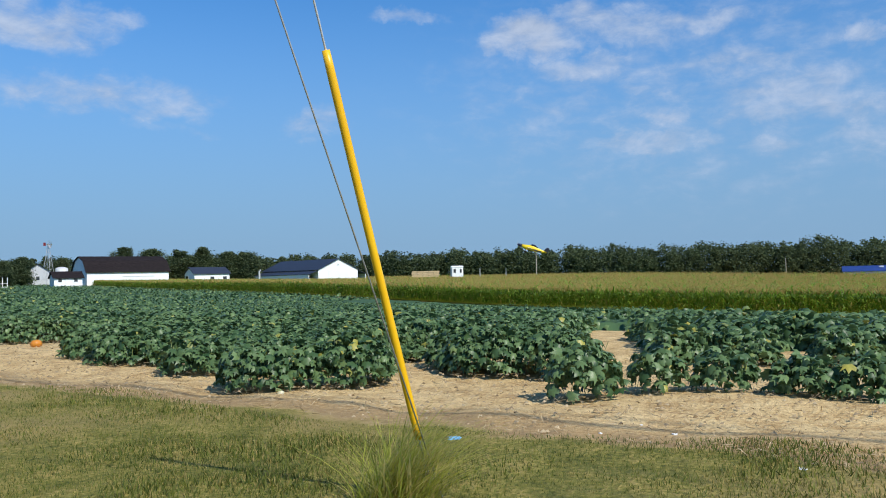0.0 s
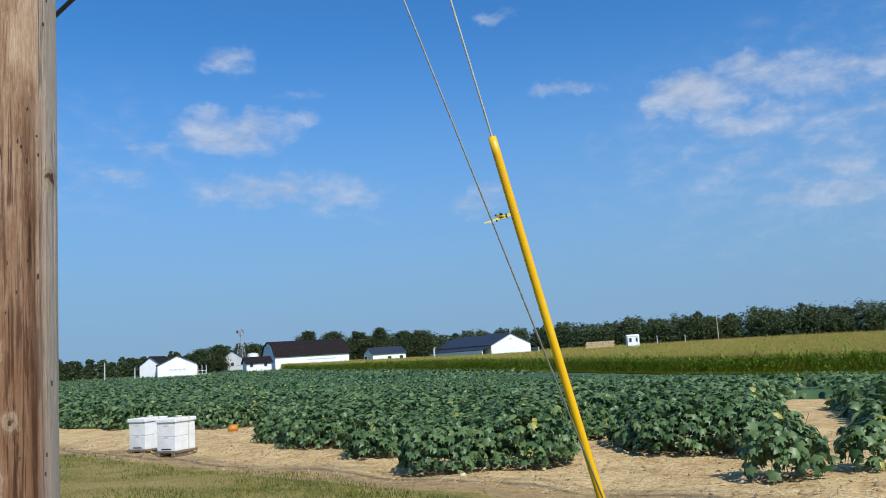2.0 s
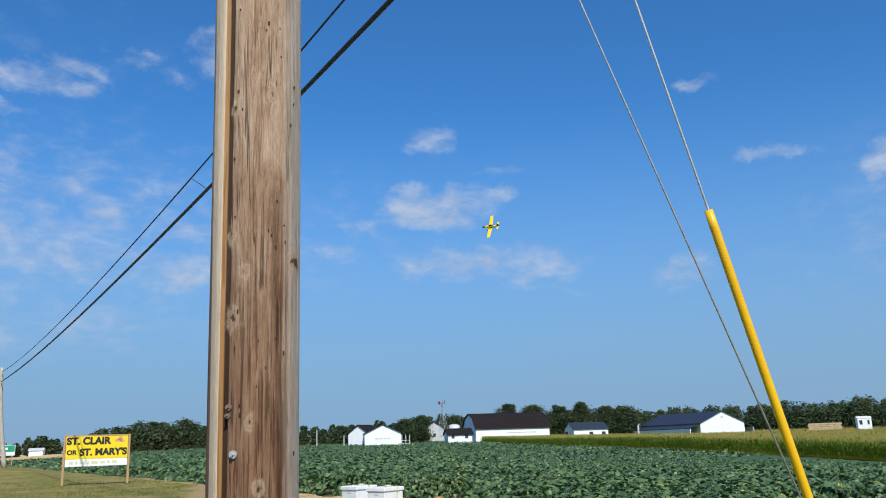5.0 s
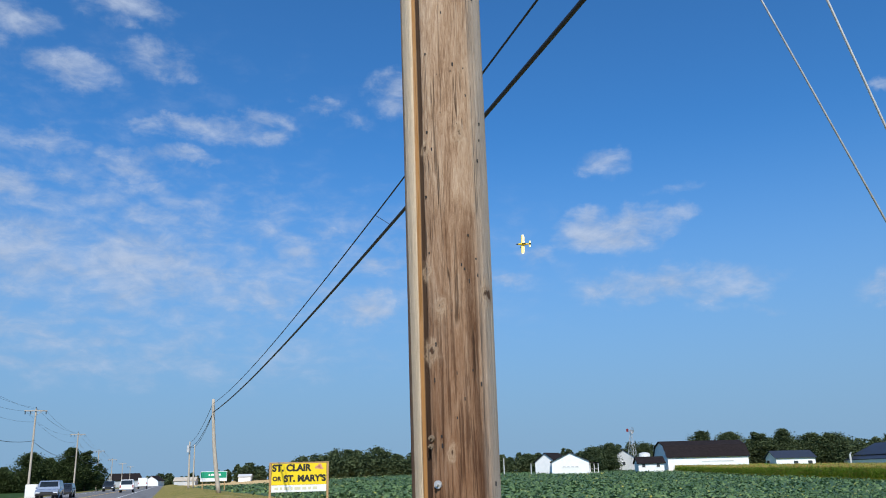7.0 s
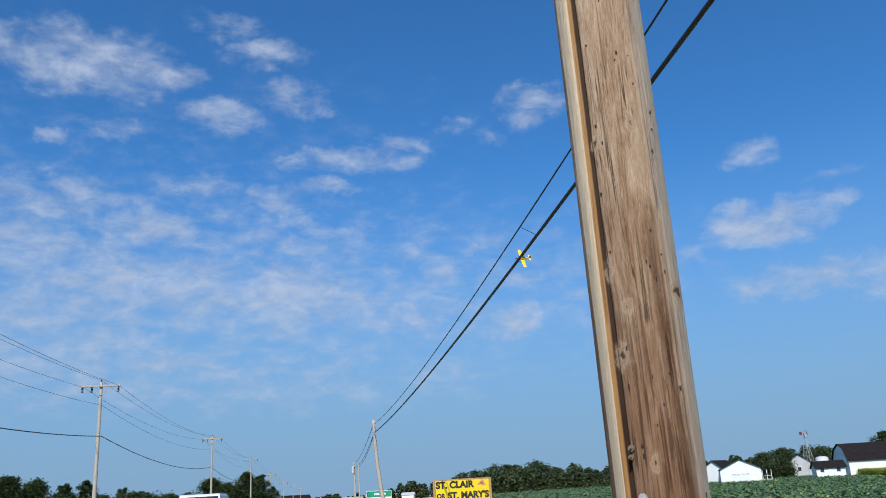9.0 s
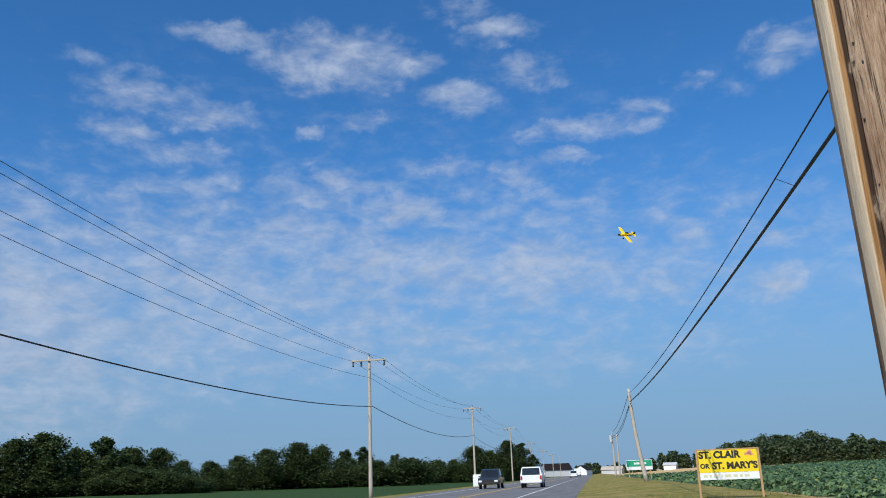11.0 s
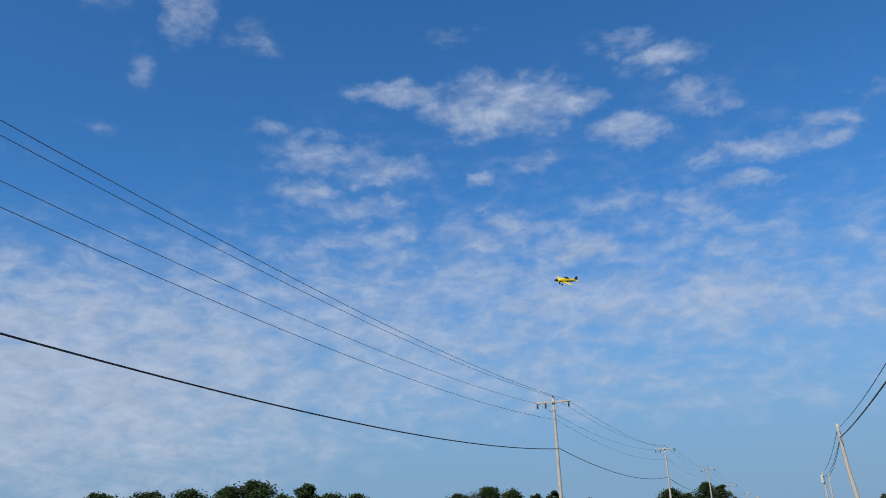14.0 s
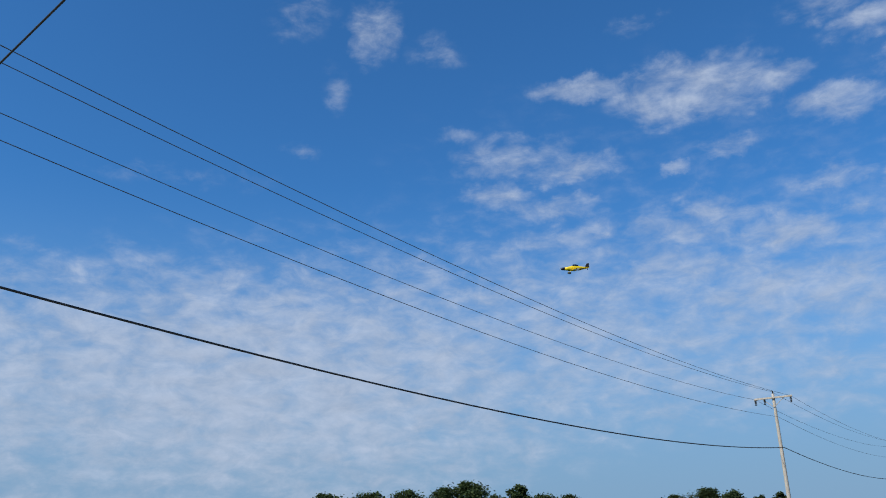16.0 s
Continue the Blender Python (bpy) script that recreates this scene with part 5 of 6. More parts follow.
def build_woods():
    wood("far_woods", [(24, 330, 1.4), (28.6, 330, 1.75), (34, 330, 1.9), (42, 320, 2.0), (47, 320, 1.85), (50, 315, 1.7), (52.7, 310, 1.95), (59, 305, 2.0), (64, 300, 1.9), (65, 300, 2.1), (67, 300, 1.85), (75.5, 300, 1.75), (77, 300, 2.05), (82, 300, 2.0), (86, 300, 1.9), (96, 300, 1.9)], 31, "long belt of dark green woods beyond the corn", M_HAZED_WOODS)
    wood("field_edge_woods", [(7.4, 250, 1.3), (9.8, 245, 1.75), (12.3, 245, 2.0), (14.5, 245, 1.8), (17.5, 245, 1.55), (20.8, 250, 1.4), (22.6, 250, 1.6), (25, 255, 1.3)], 32, "belt of dark green trees beyond the pumpkin field", M_HAZED_WOODS)
    wood("road_end_woods", [(-4, 520, 0.55), (-1, 540, 0.7), (2, 500, 0.65), (4, 460, 0.95), (5.5, 450, 1.05), (7.6, 430, 1.0), (9, 400, 1.0)], 33, "far belt of trees at the end of the road", M_HAZED_WOODS, 0.85)


build_trees()
build_woods()


# ---------- corn ----------
def build_corn():
    r = np.random.RandomState(41)
    top = lambda yy: 1.78 - 0.45 * smooth01((yy - 90) / 70)
    # canopy between the tops, rough, so that the depth of the field closes
    ys = np.concatenate([np.arange(-60, 100, 2.0), np.arange(100, 216, 4.0)])
    us = np.concatenate([np.arange(0.9, 12, 0.9), np.geomspace(12.5, 190, 50)])
    Y, U = np.meshgrid(ys, us, indexing="ij")
    X = corn_x(Y) + U
    jx, jy = r.uniform(-0.4, 0.4, X.shape), r.uniform(-0.5, 0.5, X.shape)
    Z = terrain(X, Y) + 0.70 * top(Y) + r.uniform(-0.25, 0.2, X.shape)
    V = np.stack([X + jx, Y + jy, Z], -1).reshape(-1, 3)
    m = len(us)
    i, j = np.meshgrid(np.arange(len(ys) - 1), np.arange(m - 1), indexing="ij")
    a = (i * m + j).ravel()
    F = np.stack([a, a + m, a + m + 1, a + 1], 1)
    tagged(new("corn_canopy", big_mesh("corn_canopy", V, F, M_CORN)), "dense mass of corn leaves inside the field", "corn", kind="stuff")
    blade_v = [(-0.035, 0, 0), (0.035, 0, 0), (0.045, 0.25, 0.22), (-0.045, 0.25, 0.22), (0.035, 0.5, 0.24), (-0.035, 0.5, 0.24), (0.0, 0.78, 0.02)]
    blade_f = [(0, 1, 2), (0, 2, 3), (3, 2, 4), (3, 4, 5), (5, 4, 6)]
    # front rows
    ey = np.concatenate([np.arange(-60, 60, 0.2), np.arange(60, 214, 0.3)])
    rows = [(0.0, 1.0), (0.75, 1.0), (1.5, 1.0), (2.3, 0.8)]
    P = []
    for off, keep in rows:
        yy = ey[r.rand(len(ey)) < keep] + r.uniform(-0.08, 0.08, 1)
        P.append(np.stack([corn_x(yy) + off + r.uniform(-0.12, 0.12, len(yy)), yy], 1))
    P = np.concatenate(P)
    n_leaf = 8
    x, y = np.repeat(P[:, 0], n_leaf), np.repeat(P[:, 1], n_leaf)
    lev = np.tile(np.linspace(0.15, 0.88, n_leaf), len(P))
    z = terrain(x, y) + lev * top(y) * np.repeat(r.uniform(0.9, 1.06, len(P)), n_leaf)
    n = len(x)
    v, f = scatter(blade_v, blade_f, np.stack([x, y, z], 1), r.uniform(0, 6.28, n), r.uniform(-0.2, 0.5, n), r.uniform(-0.2, 0.2, n), r.uniform(0.75, 1.15, n))
    tagged(new("corn_rows", big_mesh("corn_rows", v, f, M_CORN)), "front rows of green corn plants", "corn", kind="stuff")
    # upper leaves and tassels over the whole field, thinner with distance
    N = 34000
    yy = r.uniform(-60, 214, N)
    uu = 160 * r.rand(N) ** 1.9
    xx = corn_x(yy) + uu
    zz = terrain(xx, yy)
    v, f = scatter(blade_v, blade_f, np.stack([xx, yy, zz + top(yy) * r.uniform(0.66, 0.9, N)], 1), r.uniform(0, 6.28, N), r.uniform(-0.1, 0.6, N), r.uniform(-0.3, 0.3, N), r.uniform(0.8, 1.3, N) * (1 + uu / 120))
    tagged(new("corn_tops", big_mesh("corn_tops", v, f, M_CORN)), "upper leaves of ripening corn", "corn", kind="stuff")
    tas_v = [(-0.012, 0, 0), (0.012, 0, 0), (0.0, 0.0, 0.34), (-0.11, 0.03, 0.25), (0.11, -0.03, 0.27), (0.03, 0.1, 0.28), (0.0, -0.012, 0.02), (0.0, 0.012, 0.03)]
    tas_f = [(0, 1, 2), (6, 7, 2), (0, 1, 3), (0, 1, 4), (6, 7, 5)]
    M = 95000
    yy = r.uniform(-60, 214, M)
    uu = np.where(r.rand(M) < 0.2, 2.2 * r.rand(M), 165 * r.rand(M) ** 1.7)
    xx = corn_x(yy) + uu
    zz = terrain(xx, yy) + top(yy) * r.uniform(0.84, 0.97, M)
    v, f = scatter(tas_v, tas_f, np.stack([xx, yy, zz], 1), r.uniform(0, 6.28, M), r.uniform(-0.15, 0.15, M), r.uniform(-0.15, 0.15, M), r.uniform(0.9, 1.4, M) * (1 + uu / 70))
    tagged(new("corn_tassels", big_mesh("corn_tassels", v, f, M_TASSEL)), "pale straw-coloured corn tassels", "corn", kind="stuff")


build_corn()


# ---------- pumpkin field ----------
# a pumpkin leaf: five shallow lobes, cupped, on a short stalk
LEAF_V = [(0, 0, 0), (0.30, -0.16, -0.16), (0.50, 0.14, -0.26), (0.34, 0.34, -0.06), (0.42, 0.62, -0.24), (0.12, 0.64, 0.0), (0.0, 0.98, -0.26), (-0.12, 0.64, 0.0), (-0.42, 0.62, -0.24), (-0.34, 0.34, -0.06), (-0.50, 0.14, -0.26), (-0.30, -0.16, -0.16), (0, 0.36, 0.07)]
LEAF_F = [(12, i, i + 1) for i in range(0, 11)] + [(12, 11, 0)]
SIMPLE_V = [(0, 0, 0), (0.48, 0.2, -0.22), (0.26, 0.62, -0.08), (0, 0.98, -0.24), (-0.26, 0.62, -0.08), (-0.48, 0.2, -0.22), (0, 0.4, 0.08)]
SIMPLE_F = [(6, 0, 1), (6, 1, 2), (6, 2, 3), (6, 3, 4), (6, 4, 5), (6, 5, 0)]

# bare places in the vines: x, y, half sizes, turn
BARE = ((17.2, 7.0, 2.3, 0.75, 22), (12.6, 5.2, 3.4, 0.55, 23), (9.7, 3.95, 2.0, 0.62, 24), (14.6, 6.2, 1.6, 0.6, 23), (9.5, 2.75, 1.2, 0.42, 14), (12.8, 9.4, 1.1, 0.4, 10), (11.9, 2.3, 1.0, 0.45, 5), (9.6, 1.95, 1.5, 0.5, 4), (9.9, 0.7, 1.3, 0.5, 4), (9.3, 15.6, 0.8, 2.2, 10), (10.8, 7.3, 0.7, 0.35, 10), (15.5, 12.5, 0.9, 0.4, 30), (22, 4, 1.2, 0.5, 15))
# plants that stand out beyond the edge: x, y, radius, height
CLUMPS = ((7.45, 3.32, 0.36, 0.42), (8.15, 2.86, 0.28, 0.36), (8.42, 2.26, 0.30, 0.36), (8.35, 1.50, 0.34, 0.30), (8.35, 1.00, 0.34, 0.32), (6.85, 6.90, 0.62, 0.46), (7.45, 6.25, 0.5, 0.48), (7.35, 8.8, 0.5, 0.38), (8.0, 10.9, 0.8, 0.44), (8.3, 12.4, 0.6, 0.42), (9.1, 5.2, 0.75, 0.5), (8.6, -0.4, 0.7, 0.5), (9.0, 4.3, 0.5, 0.46))
FIELD_EDGE = ((-30.0, 8.6), (-2.0, 9.0), (1.0, 10.5), (2.4, 10.6), (3.3, 10.4), (4.2, 9.4), (5.2, 9.0), (6.4, 7.9), (7.4, 7.5), (8.8, 7.8), (10.4, 8.1), (13.2, 8.1), (14.4, 9.4), (16.4, 9.6), (17.5, 8.8), (24.0, 8.5), (40.0, 8.4), (60.0, 7.6), (260.0, 6.5))


def cover(x, y):
    """Height of the leaf canopy at x, y (0 where the soil is bare)."""
    ex = np.interp(y, [p[0] for p in FIELD_EDGE], [p[1] for p in FIELD_EDGE]) + (value_noise(x, y, 1.3, 51) - 0.5) * 0.7
    h = 0.42 * smooth01((x - ex) / 0.45)
    h = h * (0.62 + 0.55 * value_noise(x, y, 1.25, 52)) * (0.85 + 0.3 * value_noise(x, y, 6.0, 53))
    # soil shows between the plants near the edge
    open_soil = smooth01((13.5 - x) / 3.0) * smooth01((9.0 - y) / 3.0)
    h = h * (1 - open_soil * smooth01((0.45 - value_noise(x, y * 1.1, 0.95, 55)) / 0.12))
    for bx, by, hx, hy, turn in BARE:
        c, s = math.cos(radians(turn)), math.sin(radians(turn))
        u, v = ((x - bx) * c + (y - by) * s) / hx, (-(x - bx) * s + (y - by) * c) / hy
        h = h * smooth01((np.sqrt(u * u + v * v) + (value_noise(x, y, 0.5, 54) - 0.5) * 0.4 - 0.85) / 0.35)
    for cx, cy, cr, ch in CLUMPS:
        q = ((x - cx) ** 2 + (y - cy) ** 2) / cr ** 2
        h = np.maximum(h, ch * np.clip(1.0 - q, 0, 1) ** 0.32)
    far = smooth01((corn_x(y) - 1.3 - x) / 0.6)
    return h * far


def leaf_set(name, n, box, base_v, base_f, size, seed, label, density=None, depth=0.75):
    r = np.random.RandomState(seed)
    x, y = r.uniform(box[0], box[1], n), r.uniform(box[2], box[3], n)
    if density is not None:
        keep = r.rand(n) < density(x, y)
        x, y = x[keep], y[keep]
    h = cover(x, y)
    keep = h > 0.07
    x, y, h = x[keep], y[keep], h[keep]
    k = len(x)
    e = 0.18
    gx, gy = (cover(x + e, y) - cover(x - e, y)), (cover(x, y + e) - cover(x, y - e))
    steep = np.hypot(gx, gy) / (2 * e)
    # leaves on the flanks hang outward and down, those on top lie flatter
    out = np.arctan2(-gy, -gx)
    yaw = np.where(steep > 0.25, out + r.normal(0, 0.7, k), r.uniform(0, 6.28, k)) - math.pi / 2
    tilt = -np.clip(0.15 + 0.55 * steep + r.normal(0, 0.5, k), -0.7, 1.4)
    lev = 1 - depth * r.rand(k) ** 1.6 * np.clip(0.35 + steep, 0.3, 1.0)
    z = terrain(x, y) + h * lev + 0.03
    v, f = scatter(base_v, base_f, np.stack([x, y, z], 1), yaw, tilt, r.normal(0, 0.5, k), size * r.uniform(0.55, 1.3, k))
    ob = tagged(new(name, big_mesh(name, v, f, M_LEAF)), label, "pumpkin vines", kind="stuff")
    return x, y, h


def build_pumpkins_field():
    # leaf mass under the outer leaves, coloured darker for the shade between them
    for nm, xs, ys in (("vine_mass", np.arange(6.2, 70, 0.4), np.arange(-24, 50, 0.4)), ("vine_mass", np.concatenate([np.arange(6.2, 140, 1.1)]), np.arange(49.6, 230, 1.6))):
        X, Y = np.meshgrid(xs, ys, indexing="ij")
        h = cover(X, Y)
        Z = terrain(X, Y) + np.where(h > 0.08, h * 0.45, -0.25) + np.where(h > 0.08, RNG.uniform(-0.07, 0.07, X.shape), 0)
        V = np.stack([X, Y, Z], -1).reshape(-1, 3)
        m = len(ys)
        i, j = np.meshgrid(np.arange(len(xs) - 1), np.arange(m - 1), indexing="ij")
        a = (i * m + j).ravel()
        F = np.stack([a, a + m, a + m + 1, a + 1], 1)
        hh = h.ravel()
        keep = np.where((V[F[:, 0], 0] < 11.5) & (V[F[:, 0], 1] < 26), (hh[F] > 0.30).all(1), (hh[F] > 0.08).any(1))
        tagged(new(nm, big_mesh(nm, V, F[keep], M_VINE_SHADE)), "dark green sheet for the shaded depth of the pumpkin vines", "pumpkin vines", kind="stuff")
    leaf_set("pumpkin_leaves", 95000, (6.0, 11.6, -4, 20), LEAF_V, LEAF_F, 0.108, 61, "large lobed blue-green pumpkin leaves on vines", None, 0.95)
    leaf_set("pumpkin_leaves", 70000, (11.4, 19, -9, 24), SIMPLE_V, SIMPLE_F, 0.14, 67, "large lobed blue-green pumpkin leaves on vines", None, 0.7)
    leaf_set("pumpkin_leaves", 9000, (6.0, 11.6, 20, 24), SIMPLE_V, SIMPLE_F, 0.14, 68, "large lobed blue-green pumpkin leaves on vines", None, 0.7)
    leaf_set("pumpkin_leaves", 8000, (6.0, 11.6, -9, -4), SIMPLE_V, SIMPLE_F, 0.14, 69, "large lobed blue-green pumpkin leaves on vines", None, 0.7)
    leaf_set("pumpkin_leaves", 95000, (14, 64, -24, 60), SIMPLE_V, SIMPLE_F, 0.20, 62, "large lobed blue-green pumpkin leaves on vines", lambda x, y: np.where((x < 19) & (y < 24) & (y > -9), 0.0, np.clip(1.5 - np.hypot(x, y) / 60, 0.35, 1)), 0.4)
    leaf_set("pumpkin_leaves", 26000, (6.0, 14.5, 24, 62), SIMPLE_V, SIMPLE_F, 0.19, 63, "large lobed blue-green pumpkin leaves on vines", None, 0.5)
    leaf_set("pumpkin_leaves", 60000, (6.0, 140, 58, 230), SIMPLE_V, SIMPLE_F, 0.36, 64, "distant rows of pumpkin leaves", lambda x, y: np.clip(1.4 - np.hypot(x, y) / 180, 0.25, 1), 0.3)
    # pale stalks showing between the near leaves
    r = np.random.RandomState(66)
    n = 2600
    x, y = r.uniform(6.2, 15, n), r.uniform(-3, 18, n)
    h = cover(x, y)
    k = h > 0.12
    x, y, h = x[k], y[k], h[k]
    g_v = [(-0.012, 0, 0), (0.012, 0, 0), (0.008, 0, 1), (-0.008, 0, 1), (0, -0.012, 0), (0, 0.012, 0), (0, 0.008, 1), (0, -0.008, 1)]
    v, f = scatter(g_v, [(0, 1, 2), (0, 2, 3), (4, 5, 6), (4, 6, 7)], np.stack([x, y, terrain(x, y)], 1), r.uniform(0, 6.28, len(x)), r.normal(0, 0.3, len(x)), r.normal(0, 0.3, len(x)), h * r.uniform(0.7, 1.25, len(x)))
    tagged(new("vine_stalks", big_mesh("vine_stalks", v, f, M_STALK)), "pale green leaf stalks of the vines", "pumpkin vines", kind="stuff")


build_pumpkins_field()


# ---------- grass ----------
BLADE_V = [(-0.5, 0, 0), (0.5, 0, 0), (0.35, 0.12, 0.55), (-0.35, 0.12, 0.55), (0.0, 0.42, 1.0)]
BLADE_F = [(0, 1, 2), (0, 2, 3), (3, 2, 4)]


def build_grass():
    r = np.random.RandomState(71)
    N = 330000
    d, az = np.exp(r.uniform(math.log(3.3), math.log(44), N)), np.radians(r.uniform(2, 100, N))
    x, y = d * np.sin(az), d * np.cos(az)
    lim = 5.4 + (value_noise(x, y, 1.1, 72) - 0.5) * 1.2 + 2.7 * smooth01((y - 21) / 12)
    patch = value_noise(x, y, 0.7, 73) * value_noise(x, y, 2.3, 75)
    keep = (x < lim) & (r.rand(N) < 0.22 + 2.2 * patch)
    x, y, d = x[keep], y[keep], d[keep]
    n = len(x)
    tall = (0.013 + 0.034 * value_noise(x, y, 0.5, 74) * (0.5 + 0.8 * r.rand(n))) * (1 + d / 40)
    bv = np.array(BLADE_V) * np.array([0.17, 1, 1])
    v, f = scatter(bv, BLADE_F, np.stack([x, y, terrain(x, y) - 0.004], 1), r.uniform(0, 6.28, n), r.normal(0, 0.35, n), r.normal(0, 0.3, n), tall)
    tagged(new("mown_grass", big_mesh("mown_grass", v, f, M_GRASS)), "short mown verge grass, partly dry", "grass", kind="stuff")
    # tall uncut tuft round the anchor
    n = 760
    a, d = r.uniform(0, 6.28, n), 0.30 * r.rand(n) ** 0.7
    x, y = ANCHOR.x - 0.30 + d * np.cos(a) * 0.62, ANCHOR.y + 0.02 + d * np.sin(a) * 0.72
    L = r.uniform(0.16, 0.58, n) * (1.15 - d)
    seg_v, seg_f = [], []
    for i in range(n):
        ang = a[i] + r.normal(0, 0.5) if r.rand() < 0.25 else -0.75 + r.normal(0, 0.45)
        lean = r.uniform(0.3, 1.35) * (0.6 + d[i] * 1.6)
        w = r.uniform(0.003, 0.0065)
        px, py = -math.sin(ang) * w, math.cos(ang) * w
        k = len(seg_v)
        for s in range(6):
            u = s / 5
            q = lean * u * u * L[i]
            z = L[i] * (u - 0.28 * lean * u * u)
            ww = 1 - 0.9 * u
            seg_v += [(x[i] + math.cos(ang) * q - px * ww, y[i] + math.sin(ang) * q - py * ww, z), (x[i] + math.cos(ang) * q + px * ww, y[i] + math.sin(ang) * q + py * ww, z)]
        seg_f += [(k + 2 * s, k + 2 * s + 1, k + 2 * s + 3, k + 2 * s + 2) for s in range(5)]
    tagged(new("tall_grass_tuft", big_mesh("tall_grass_tuft", np.array(seg_v), np.array(seg_f), M_TALL_GRASS)), "uncut tuft of tall yellow-green grass round the anchor", "grass", kind="stuff")
    # straw and dead vine bits on the soil
    n = 14000
    x, y = r.uniform(5.3, 11, n), 20 * r.rand(n) ** 1.2 - 2
    v, f = scatter([(-0.5, -0.04, 0), (0.5, -0.04, 0), (0.5, 0.04, 0.06), (-0.5, 0.04, 0.03)], [(0, 1, 2), (0, 2, 3)], np.stack([x, y, terrain(x, y) + 0.005 + 0.03 * (value_noise(x, y, 0.9, 3) - 0.3)], 1), r.uniform(0, 6.28, n), r.normal(0, 0.25, n), r.normal(0, 0.3, n), r.uniform(0.015, 0.07, n))
    tagged(new("straw_litter", big_mesh("straw_litter", v, f, M_STRAW)), "dry straw and dead vine scraps on the soil", "straw", kind="stuff")
    n = 2600
    x, y = r.uniform(5.4, 10.5, n), 20 * r.rand(n) ** 1.2 - 2
    cl_v = [(1, 0, 0), (-0.6, 0.8, 0), (-0.6, -0.8, 0), (0.1, 0.05, 0.75)]
    v, f = scatter(cl_v, [(0, 1, 3), (1, 2, 3), (2, 0, 3)], np.stack([x, y, terrain(x, y) - 0.02], 1), r.uniform(0, 6.28, n), r.normal(0, 0.2, n), r.normal(0, 0.2, n), r.uniform(0.008, 0.032, n))
    tagged(new("soil_clods", big_mesh("soil_clods", v, f, M_STRAW)), "small dry clods of sandy soil", "soil", kind="stuff")


build_grass()


# ---------- vehicles ----------
def build_vehicle(label, category, paint, length, width, height, style, m):
    """A road vehicle facing +y in its own space: body, cabin glass, wheels, lamps."""
    car = thing({"suv": "suv", "pickup": "pickup_truck", "truck": "box_truck"}[style], m, label, category, "vehicles on the road")
    L, W, H = length / 2, width / 2, height
    hood = H * 0.56
    if style == "suv":
        prof = [(-L, 0.42), (-L, hood), (-L + 0.12, hood + 0.05), (-L + 0.35, H - 0.06), (-L + 0.6, H), (L * 0.15, H), (L * 0.3, H - 0.05), (L * 0.52, hood + 0.04), (L - 0.25, hood - 0.06), (L, hood - 0.22), (L, 0.42)]
    elif style == "pickup":
        prof = [(-L, 0.48), (-L, hood), (-L * 0.28, hood), (-L * 0.24, H - 0.04), (-L * 0.18, H), (L * 0.14, H), (L * 0.22, H - 0.05), (L * 0.42, hood + 0.03), (L - 0.2, hood - 0.04), (L, hood - 0.2), (L, 0.48)]
    else:
        prof = [(-L, 0.7), (-L, H), (L * 0.35, H), (L * 0.35, H * 0.82), (L * 0.6, H * 0.80), (L * 0.72, H * 0.5), (L, H * 0.44), (L, 0.55)]
    g = Geo()
    rings = []
    for s, k in ((-1, 0.94), (-1, 1.0), (1, 1.0), (1, 0.94)):
        ring = []
        for y, z in prof:
            tuck = 1.0 if z <= hood + 0.06 else 1 - 0.17 * (z - hood) / max(H - hood, 0.1) if style != "truck" else 1.0
            xx = s * W * tuck * (1.0 if k == 1.0 else 0.985)
            cz = z if k == 1.0 else z + (0.02 if z < 0.6 else -0.02)
            ring.append((xx if k == 1.0 else s * W * tuck, y * (1.0 if k == 1.0 else 0.995), cz))
        rings.append(ring)
    g.loft(rings[1:3])
    body = part("body", g, paint, car)
    if style != "truck":
        back = -L + 0.24 if style == "suv" else -L * 0.26
        for s in (-1, 1):
            w0, w1 = (-L + 0.45, L * 0.22) if style == "suv" else (-L * 0.2, L * 0.18)
            gl = Geo()
            x0, x1 = s * (W * 0.985 + 0.004), s * (W * 0.86 + 0.004)
            gl.add([(x0, w0 - 0.05, hood + 0.07), (x0, w1 + 0.3, hood + 0.07), (x1, w1, H - 0.1), (x1, w0 + 0.12, H - 0.1)], [(0, 1, 2, 3)])
            gl.add([(p[0] - s * 0.02, p[1], p[2]) for p in gl.v], [(3, 2, 1, 0)])
            part("side_window", gl, M_CAR_GLASS, car, "tinted side glass")
            part("mirror", Geo().box((s * (W + 0.1), L * 0.3, hood + 0.12), (0.16, 0.1, 0.15), bevel=0.03), paint, car)
        ww = W * 0.84
        yb0, yb1 = (-L + 0.13, -L + 0.33) if style == "suv" else (-L * 0.275, -L * 0.245)
        gl = Geo().add([(-ww, yb0 - 0.015, hood + 0.09), (ww, yb0 - 0.015, hood + 0.09), (ww * 0.95, yb1 - 0.015, H - 0.11), (-ww * 0.95, yb1 - 0.015, H - 0.11)], [(0, 1, 2, 3)])
        part("rear_window", gl, M_CAR_GLASS, car, "tinted rear glass")
        f0, f1 = (L * 0.50, L * 0.31) if style == "suv" else (L * 0.41, L * 0.23)
        gl = Geo().add([(-ww, f0 + 0.02, hood + 0.07), (ww, f0 + 0.02, hood + 0.07), (ww * 0.92, f1 + 0.02, H - 0.09), (-ww * 0.92, f1 + 0.02, H - 0.09)], [(0, 1, 2, 3)])
        part("windscreen", gl, M_CAR_GLASS, car, "dark windscreen")
        part("grille", Geo().box((0, L + 0.005, hood - 0.35), (W * 1.1, 0.04, 0.24), bevel=0.01), M_TYRE, car, "dark grille")
